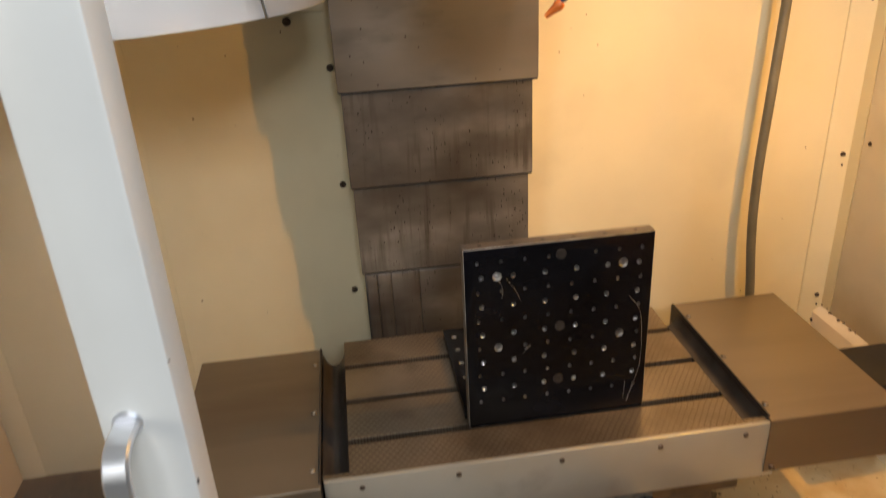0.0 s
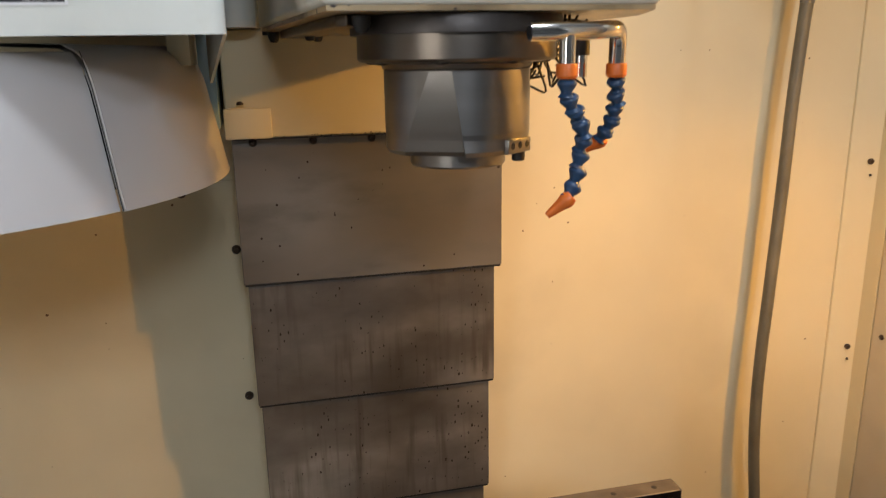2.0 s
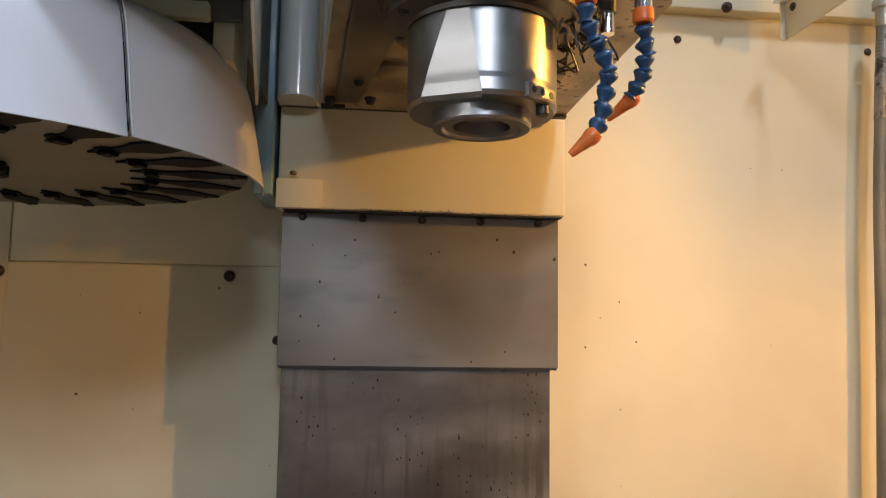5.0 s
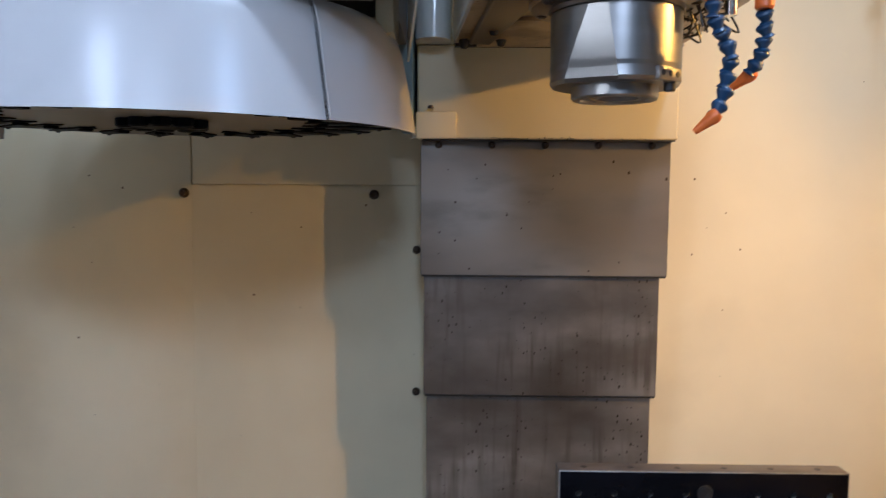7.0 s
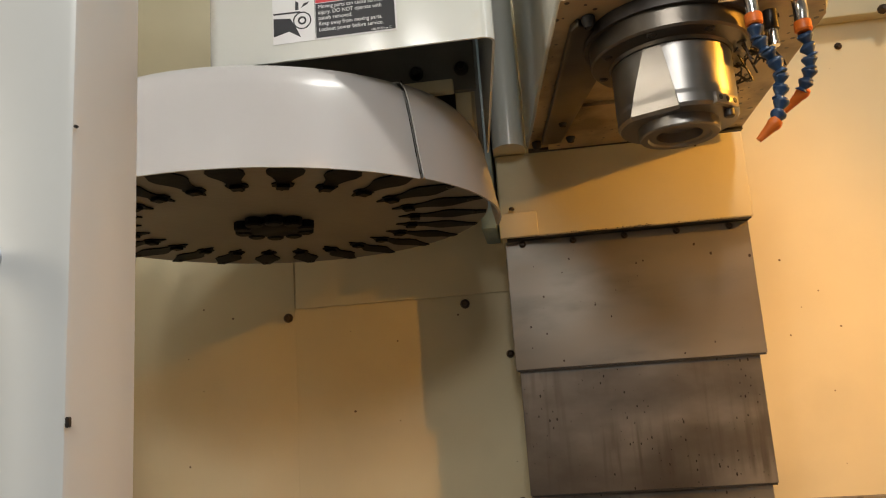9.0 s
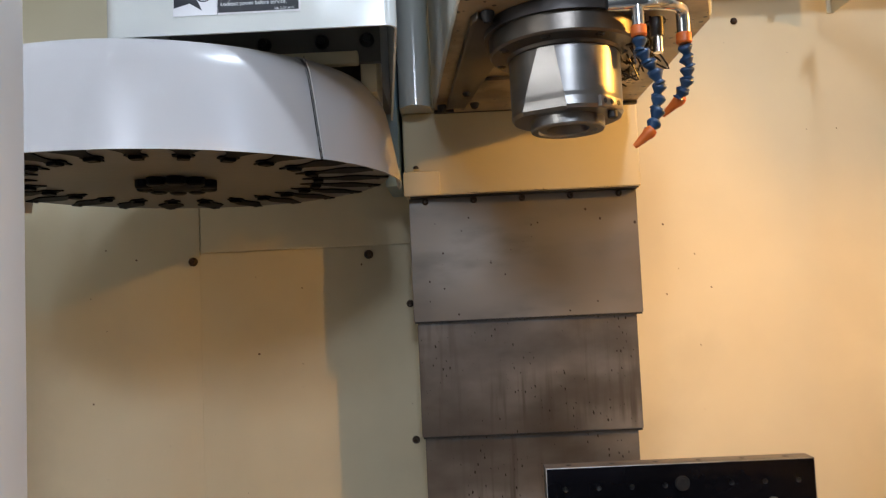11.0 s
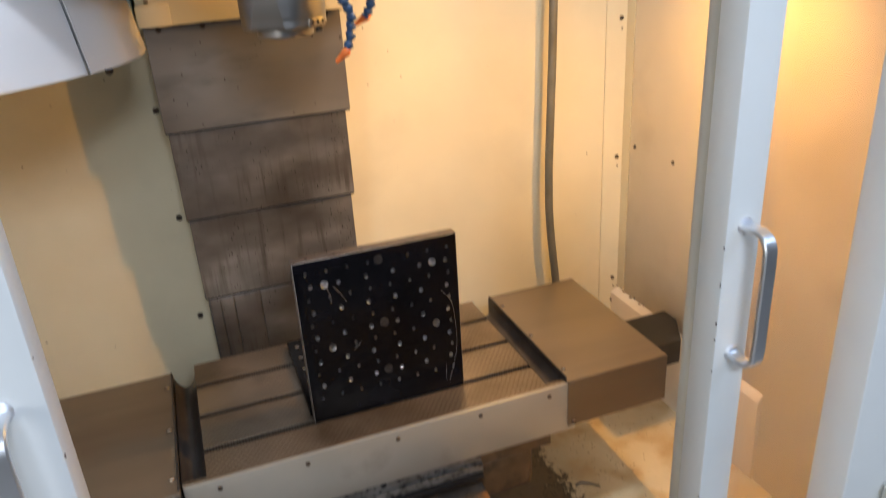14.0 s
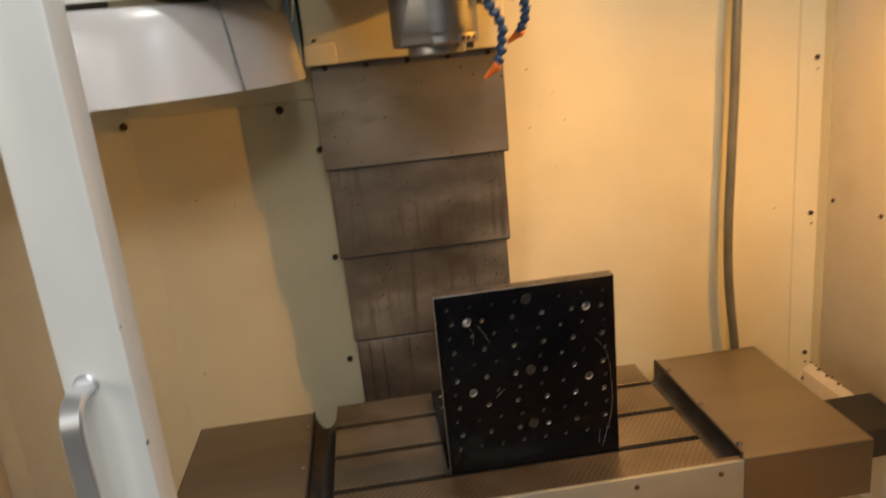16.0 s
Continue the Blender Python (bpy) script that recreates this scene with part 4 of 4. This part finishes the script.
def end_cover(x0, x1, y0, y1, lip, lab):
    ob = thing("table_end_cover", ((x0 + x1) / 2, (y0 + y1) / 2, 0.59), lab, "table cover", "table end covers")
    far = x0 if lip == x1 else x1
    body = part("top_sheet", B(x0, x1, y0, y1, 0.706, 0.709, 0.001, seg=1), COVER, ob)
    part("front_fold", B(x0, x1, y0, y0 + 0.003, 0.594, 0.706), COVER, ob)
    part("back_fold", B(x0, x1, y1 - 0.003, y1, 0.594, 0.706), COVER, ob)
    a, b = sorted((far, far + (0.003 if far == x0 else -0.003)))
    part("end_fold", B(a, b, y0 + 0.003, y1 - 0.003, 0.594, 0.706), COVER, ob)
    a, b = sorted((lip, lip + (0.004 if far == x1 else -0.004)))
    part("lip", B(a, b, y0 + 0.012, y1 - 0.004, 0.668, 0.714, 0.001, 1), DARKSTEEL, ob, "raised dark wiper lip")
    ins = 0.014 if far == x1 else -0.014
    for k in (0.11, 0.48, 0.86):
        screw(lip + ins, y0 + (y1 - y0) * k, 0.709, UP, 0.006, parent=body, material=COVER, deep=0.005)
    screw(lip + ins, y0, 0.604, FRONT, 0.006, parent=body)
    return ob


end_cover(0.742, 0.990, 1.116, 1.545, 0.742, "brushed brown steel cover beyond the table's end")
end_cover(-0.302, -0.050, 1.100, 1.528, -0.050, "dull brown steel cover beyond the table's end")

# ---- saddle and way cover below the table ----
saddle = thing("saddle", (0.26, 1.30, 0.30), "oily machine saddle under the table with a steel rail", "saddle")
part("saddle_block", B(0.0, 0.55, 1.175, 1.50, PANZ, 0.598, 0.004), DARKSTEEL, saddle)
rail = part("wiper_rail", B(-0.035, 0.553, 1.158, 1.1745, 0.512, 0.556, 0.002), RAIL, saddle, "grey oily wiper rail")
part("rail_ledge", B(-0.035, 0.553, 1.148, 1.1575, 0.512, 0.532, 0.002), RAIL, saddle)
part("wiper", B(-0.030, 0.550, 1.142, 1.1745, 0.500, 0.5115, 0.001), BLACK, saddle, "black rubber wiper")
for x in (0.155, 0.33):
    screw(x, 1.158, 0.545, FRONT, 0.007, parent=rail, material=BLACK)
for x in (0.224, 0.252):
    part("clip", B(x, x + 0.008, 1.140, 1.1475, 0.514, 0.530, 0.002), BRIGHT, rail, "small bright clamp screw")
screw(-0.022, 1.158, 0.545, FRONT, 0.011, parent=rail, material=BLACK, deep=0.012)
screw(0.545, 1.158, 0.550, FRONT, 0.007, parent=rail, material=BLACK, deep=0.01)
bm = bmesh.new()
box(bm, 0.553, 0.727, 1.165, 1.40, 0.515, 0.575, 0.003)
box(bm, 0.553, 0.69, 1.175, 1.40, 0.40, 0.515, 0.02, 4)
part("motor_bracket", bm, RUST, saddle, "rusty brown bracket")
bm = bmesh.new()
prism(bm, [(-0.32, 1.20), (-0.01, 1.20), (-0.01, 1.45), (-0.32, 1.45)], 0.40, 0.52, 0.01)
part("motor", bm, BLACK, saddle, "black motor housing in shade")
# black box for the auger; its black also stands for shade on the pan
tray = bmesh.new()
box(tray, -0.60, -0.03, 0.74, 1.16, PANZ, 0.345, 0.006)
box(tray, -0.34, -0.06, 0.92, 1.10, 0.3452, 0.40, 0.02, 3)
tagged(finish("auger_and_pan_shade", tray, BLACK), "black cover over the chip auger, also painting the pan's shade", "auger cover")
ycover = thing("saddle_way_cover", (0.27, 0.90, PANZ), "stained steel way cover in front of the saddle, rusty edged", "way cover")


def slope(x0, x1, y0, y1, z0, z1, thick):
    bm = box(bmesh.new(), x0, x1, y0, y1, z0 - thick, z0, 0.001, 1)
    for v in bm.verts:
        v.co.z += (z1 - z0) * (v.co.y - y0) / (y1 - y0)
    return bm


part("edge_sheet", slope(-0.012, 0.545, 1.035, 1.147, 0.481, 0.490, 0.004), RUSTBAND, ycover, "rust stained edge of the sheet")
part("sheet", slope(-0.012, 0.545, 0.70, 1.035, 0.455, 0.481, 0.004), WAY, ycover)
part("side_sheet", B(-0.012, -0.008, 0.70, 1.147, PANZ, 0.448), WAY, ycover)
part("side_sheet", B(0.541, 0.545, 0.70, 1.147, PANZ, 0.448), WAY, ycover)

rnd = random.Random(8)


def chips(name, count, x0, x1, y0, y1, height, size, lab):
    """Loose metal chips lying on a surface."""
    bm = bmesh.new()
    for k in range(count):
        x, y = rnd.uniform(x0, x1), rnd.uniform(y0, y1)
        a, w, h = rnd.uniform(0, 6.28), size * rnd.uniform(0.5, 1.6), size * rnd.uniform(0.15, 0.4)
        u, v = Vector((math.cos(a) * w, math.sin(a) * w, rnd.uniform(-0.2, 0.6) * h)), Vector((-math.sin(a) * h, math.cos(a) * h, 0))
        c = Vector((x, y, height(x, y) + 0.0006))
        top = bm.verts.new(c + Vector((0, 0, h * 0.8)))
        ring_ = [bm.verts.new(c + d) for d in (u, v, -u, -v)]
        for i in range(4):
            bm.faces.new((ring_[i], ring_[(i + 1) % 4], top))
    return tagged(finish(name, bm, SWARF, False), lab, "metal chips", kind="stuff")


chips("metal_chips", 260, 0.0, 0.535, 0.71, 1.14, lambda x, y: 0.455 + 0.0796 * (y - 0.70) if y < 1.035 else 0.4825 + 0.08 * (y - 1.035), 0.0022, "fine metal chips scattered on the way cover")
chips("metal_chips", 150, 0.0, 0.70, 1.13, 1.205, lambda x, y: TZ, 0.0016, "fine metal chips along the table edge")
chips("metal_chips", 320, 0.56, 1.0, 0.72, 1.3, lambda x, y: PANZ, 0.0032, "dark chips lying in the chip pan")
bm = bmesh.new()
tube(bm, smooth_path([(0.83, 1.23, PANZ + 0.002), (0.845, 1.235, PANZ + 0.004), (0.865, 1.225, PANZ + 0.003), (0.885, 1.205, PANZ + 0.002)], 6), 0.002, 6)
tagged(finish("swarf_curl", bm, DARKSTEEL), "dark curl of swarf on the chip pan", "swarf")

# ---- angle plate ----
ap = thing("angle_plate", (0.38, 1.35, TZ), "black drilled steel angle plate standing on the table", "fixture plate")
PX0, PX1, PY, PZ = 0.217, 0.542, 1.212, 1.058


def drilled(name, bm, holes, axis, deep, parent, label=""):
    """A plate with real holes: (x, y, z, radius) along the axis."""
    body = finish(name, bm, [BLACKPLATE, HOLE, PLATEEDGE, BAREEDGE])
    cb = bmesh.new()
    for x, y, z, r in holes:
        lathe(cb, [(0, -0.002), (r * 1.34, -0.002), (r * 1.34, 0.0001), (r, 0.0019), (r, deep), (0, deep)], along((x, y, z), Vector((x, y, z)) + Vector(axis)), steps=14)
    for f in cb.faces:
        f.material_index = 1
    cutter = finish("cutter", cb, [BLACKPLATE, HOLE], False)
    mod = body.modifiers.new("holes", "BOOLEAN")
    mod.object, mod.solver, mod.operation = cutter, "EXACT", "DIFFERENCE"
    dg = bpy.context.evaluated_depsgraph_get()
    me = bpy.data.meshes.new_from_object(body.evaluated_get(dg))
    body.modifiers.clear()
    old = body.data
    body.data = me
    bpy.data.meshes.remove(old)
    bpy.data.objects.remove(cutter)
    for f in me.polygons:
        if f.material_index == 0 and (f.normal.z > 0.9 or f.normal.x < -0.9) and axis[2] == 0:
            f.material_index = 2
        if f.material_index in (0, 2) and axis[2] == 0 and -0.95 < f.normal.y < -0.25:
            f.material_index = 3
    me.transform(Matrix.Translation(-origin(parent)))
    body.parent = parent
    return tagged(body, label)


def uv(u, v):
    return PX0 + (PX1 - PX0) * u, PZ - (PZ - TZ) * v


big = [(0.172, 0.150, 0.0060), (0.837, 0.147, 0.0060), (0.172, 0.537, 0.0056), (0.837, 0.533, 0.0056)]
ringed = [(0.505, 0.068), (0.505, 0.453), (0.502, 0.758)]
holes = []
for j in range(5):
    for i in range(6):
        u, v = 0.089 + 0.1665 * i, 0.150 + 0.1545 * j
        x, z = uv(u, v)
        holes.append((x, PY, z, 0.0034))
for j in range(6):
    for i in range(8):
        u, v = 0.070 + 0.1235 * i, 0.073 + 0.1545 * j
        if min(math.hypot(u - a, v - b) for a, b in ringed + [q[:2] for q in big]) > 0.06:
            x, z = uv(u, v)
            holes.append((x, PY, z, 0.0024))
for u, v, r in big:
    x, z = uv(u, v)
    holes.append((x, PY, z, r))
upright = drilled("upright_plate", B(PX0, PX1, PY, PY + 0.026, TZ, PZ, 0.0012, 2), holes, (0, 1, 0), 0.018, ap)
for u, v in ringed:
    x, z = uv(u, v)
    part("cap_screw", L([(0, 0.0004), (0.004, 0.0004), (0.004, 0.0014), (0.0062, 0.0014), (0.0062, 0.0004), (0.0082, 0.0004), (0.0088, 0.0012), (0.0092, 0), (0, 0)], along((x, PY, z), (x, PY - 1, z)), steps=20), DARKSTEEL, upright)
for i in range(6):
    x = PX0 + 0.03 + 0.053 * i
    part("top_hole", L([(0, 0.0003), (0.003, 0.0003), (0.0036, 0), (0, 0)], Matrix.Translation((x, PY + 0.013, PZ)), steps=12), BLACK, upright)
foot = [(0.232 + 0.058 * i, 1.29 + 0.05 * j, 0.724, 0.004) for i in range(6) for j in range(5)]
drilled("foot_plate", B(PX0 - 0.004, PX1, PY + 0.0265, 1.525, TZ + 0.0005, 0.724, 0.0012, 2), foot, (0, 0, -1), 0.012, ap)
rnd = random.Random(11)
for k, pts in enumerate(([(0.18, 0.17), (0.20, 0.22), (0.195, 0.27)], [(0.22, 0.17), (0.26, 0.22), (0.29, 0.28)], [(0.88, 0.33), (0.945, 0.42), (0.965, 0.58), (0.96, 0.75), (0.90, 0.95)],
                         [(0.885, 0.83), (0.88, 0.93)], [(0.30, 0.58), (0.35, 0.54)])):
    bm = bmesh.new()
    tube(bm, smooth_path([(uv(u, v)[0], PY - 0.0004, uv(u, v)[1]) for u, v in pts], 6), 0.00022, 5)
    tagged(finish("swarf_strand", bm, BRIGHT), "thin curled bright metal thread clinging to the plate", "swarf", "swarf threads")

# ---- conduit, lamp bracket, motor box ----
con = thing("conduit", (0.997, 1.668, 0.62), "grey flexible conduit hanging down the back wall", "conduit")
bm = bmesh.new()
tube(bm, smooth_path([(1.021, 1.668, 1.82), (1.013, 1.668, 1.70), (1.001, 1.668, 1.50), (0.996, 1.668, 1.30), (0.989, 1.668, 1.10), (0.985, 1.668, 0.98), (0.986, 1.668, 0.87), (0.992, 1.668, 0.78), (1.005, 1.668, 0.66), (1.017, 1.668, 0.52)], 26), 0.0108, 14, 0.025)
part("hose", bm, CONDUIT, con)
bm = bmesh.new()
tube(bm, smooth_path([(1.0215, 1.668, 1.802), (1.0145, 1.668, 1.715), (1.0095, 1.668, 1.64)], 30), 0.0117, 14, 0.05)
part("braid", bm, RAIL, con, "bright braided sleeve")
conn = L([(0, 0), (0.012, 0), (0.013, 0.004), (0.013, 0.03), (0.017, 0.032), (0.017, 0.045), (0.012, 0.046), (0.012, 0.06), (0, 0.06)], Matrix.Translation((1.021, 1.668, 1.80)), steps=16)
part("connector", conn, APRON, con, "grey metal connector")
br = thing("lamp_bracket", (0.845, 1.40, 1.765), "cream folded sheet bracket carrying the work lamp", "bracket")
bm = bmesh.new()
box(bm, 0.843, 0.846, 0.95, 1.665, 1.765, 1.835, 0.001, 1)
box(bm, 0.834, 0.8428, 1.662, 1.665, 1.765, 1.835, 0.001, 1)
box(bm, 0.8462, 1.04, 0.95, 1.30, 1.832, 1.835)
part("sheet", bm, CREAM, br)
part("clip", B(0.820, 0.842, 1.64, 1.661, 1.824, 1.828, 0.001), BRIGHT, br)
screw(0.843, 1.64, 1.812, LEFT, 0.007, parent=br)
screw(0.843, 1.10, 1.812, LEFT, 0.007, parent=br)
wl = thing("work_lamp", (WORK_LAMP[0], WORK_LAMP[1], 1.80), "small round work lamp with a warm glowing bulb", "lamp")
part("housing", L([(0, 0.10), (0.035, 0.10), (0.05, 0.085), (0.05, 0.05), (0.045, 0.05), (0.045, 0.082), (0, 0.09)], Matrix.Translation((WORK_LAMP[0], WORK_LAMP[1], 1.7345)), steps=24), INNER, wl)
bulb = part("bulb", L([(0, 0.014), (0.010, 0.010), (0.014, 0), (0.010, -0.010), (0, -0.014)], Matrix.Translation(WORK_LAMP), steps=16), LENS, wl)
bulb.visible_shadow = False

bm = prism(bmesh.new(), [(1.02, 1.315), (1.188, 1.322), (1.2405, 1.415), (1.2405, 1.470), (1.02, 1.468)], 0.515, 0.585, 0.003)
tagged(finish("auger_motor_box", bm, BLACK), "black chamfered motor box beyond the table cover", "motor box")

# ---- labels ----


def label_plate(parent, x0, x1, z0, z1, y, name="danger_label"):
    return part(name, B(x0, x1, y - 0.0006, y - 0.0001, z0, z1), PAPER, parent, "printed danger label")


def sheet(lab, x0, x1, z0, z1, y, m, name):
    return part(name, B(x0, x1, y - 0.0003, y, z0, z1), m, lab)


def flat(lab, pts, y, m, name, thick=0.0003):
    """A flat outline of (x, z) points on a label."""
    bm = bmesh.new()
    prism(bm, [(x, z) for x, z in pts], 0, thick)
    bmesh.ops.transform(bm, matrix=Matrix.Translation((0, y, 0)) @ Matrix.Rotation(radians(90), 4, "X"), verts=bm.verts)
    return part(name, bm, m, lab)


def ring(lab, x, z, r0, r1, y, m):
    return part("symbol", L([(r0, 0), (r1, 0), (r1, 0.0003), (r0, 0.0003), (r0, 0)], along((x, y, z), (x, y - 1, z)), steps=28), m, lab)


LY = 1.124
lab = label_plate(atc, -0.1915, -0.0445, 1.6065, 1.6640, LY)
sheet(lab, -0.1395, -0.0465, 1.6525, 1.6625, LY - 0.0006, RED, "red_header")
sheet(lab, -0.1395, -0.0465, 1.6085, 1.6515, LY - 0.0006, INK, "text_panel")
flat(lab, [(-0.119, 1.654), (-0.109, 1.654), (-0.114, 1.6615)], LY - 0.00092, PAPER, "warning_triangle")
flat(lab, [(-0.1146, 1.6565), (-0.1134, 1.6565), (-0.1130, 1.6600), (-0.1150, 1.6600)], LY - 0.0013, RED, "symbol")
lettering("DANGER", -0.1065, LY - 0.00095, 1.6542, 0.0098, PAPER, lab, 0.98)
for k, line in enumerate(("Moving parts can cause serious", "injury. DO NOT operate with", "panels removed.", "Keep away from moving parts.", "Lockout power before service.")):
    lettering(line, -0.1365, LY - 0.00095, 1.6450 - 0.0072 * k, 0.0070, PAPER, lab, 0.87)
lettering("LBL-0129 rev C", -0.0745, LY - 0.00095, 1.6094, 0.0038, PAPER, lab, 0.95)
ring(lab, -0.1560, 1.6330, 0.0095, 0.0110, LY - 0.0006, INK)
ring(lab, -0.1560, 1.6330, 0.0030, 0.0052, LY - 0.0006, INK)
flat(lab, [(-0.1905, 1.6455), (-0.1905, 1.6435), (-0.158, 1.6430), (-0.158, 1.6450)], LY - 0.0006, INK, "symbol")
flat(lab, [(-0.1905, 1.6160), (-0.1720, 1.6210), (-0.1580, 1.6120), (-0.1610, 1.6195), (-0.1660, 1.6290), (-0.1700, 1.6370), (-0.1905, 1.6390)], LY - 0.0006, INK, "symbol")
flat(lab, [(-0.1640, 1.6470), (-0.1600, 1.6470), (-0.1600, 1.6560), (-0.1635, 1.6590)], LY - 0.0006, INK, "symbol")
flat(lab, [(-0.1570, 1.6490), (-0.1490, 1.6530), (-0.1470, 1.6560), (-0.1540, 1.6540)], LY - 0.0006, INK, "symbol")
sheet(lab, -0.1405, -0.1400, 1.6065, 1.6640, LY - 0.0006, INK, "divider")

LY = 1.090
lab = label_plate(head, 0.2125, 0.3455, 1.6455, 1.830, LY)
sheet(lab, 0.2150, 0.3430, 1.6480, 1.745, LY - 0.0006, INK, "text_panel")
sheet(lab, 0.2150, 0.3430, 1.808, 1.8275, LY - 0.0006, RED, "red_header")
lettering("DANGER", 0.252, LY - 0.00095, 1.8115, 0.0165, PAPER, lab)
for k, line in enumerate(("Flying objects can cause", "injury. ALWAYS wear safety glasses", "when operating this machine.", "Noise from this machine can damage", "hearing. ALWAYS wear ear", "protection when operating this machine.",
                          "DO NOT operate this machine unless", "workpiece is firmly secured to table", "Lockout before servicing.")):
    lettering(line, 0.2185, LY - 0.00095, 1.7325 - 0.00875 * k, 0.0079, PAPER, lab, 0.82)
part("fine_print", B(0.318, 0.341, LY - 0.0009, LY - 0.0006, 1.6500, 1.6515), APRON, lab)

LY = 0.584
lab = label_plate(right_door, 0.6565, 0.6945, 1.541, 1.655, LY)
sheet(lab, 0.658, 0.693, 1.640, 1.6535, LY - 0.0006, FADEDRED, "red_header")
sheet(lab, 0.658, 0.693, 1.5425, 1.5885, LY - 0.0006, FADED, "text_panel")
for k in range(8):
    w = (0.030, 0.031, 0.012, 0.031, 0.031, 0.020, 0.026, 0.014)[k]
    part("text_bar", B(0.660, 0.660 + w, LY - 0.0009, LY - 0.0006, 1.5828 - 0.0051 * k, 1.5848 - 0.0051 * k), APRON, lab)
flat(lab, [(0.660, 1.632), (0.666, 1.634), (0.670, 1.627), (0.690, 1.627), (0.691, 1.623), (0.684, 1.621), (0.686, 1.617), (0.678, 1.616), (0.672, 1.616), (0.670, 1.607), (0.666, 1.613), (0.662, 1.622)][::-1], LY - 0.0006, FADED, "symbol")
ring(lab, 0.684, 1.602, 0.0022, 0.0065, LY - 0.0006, FADED)
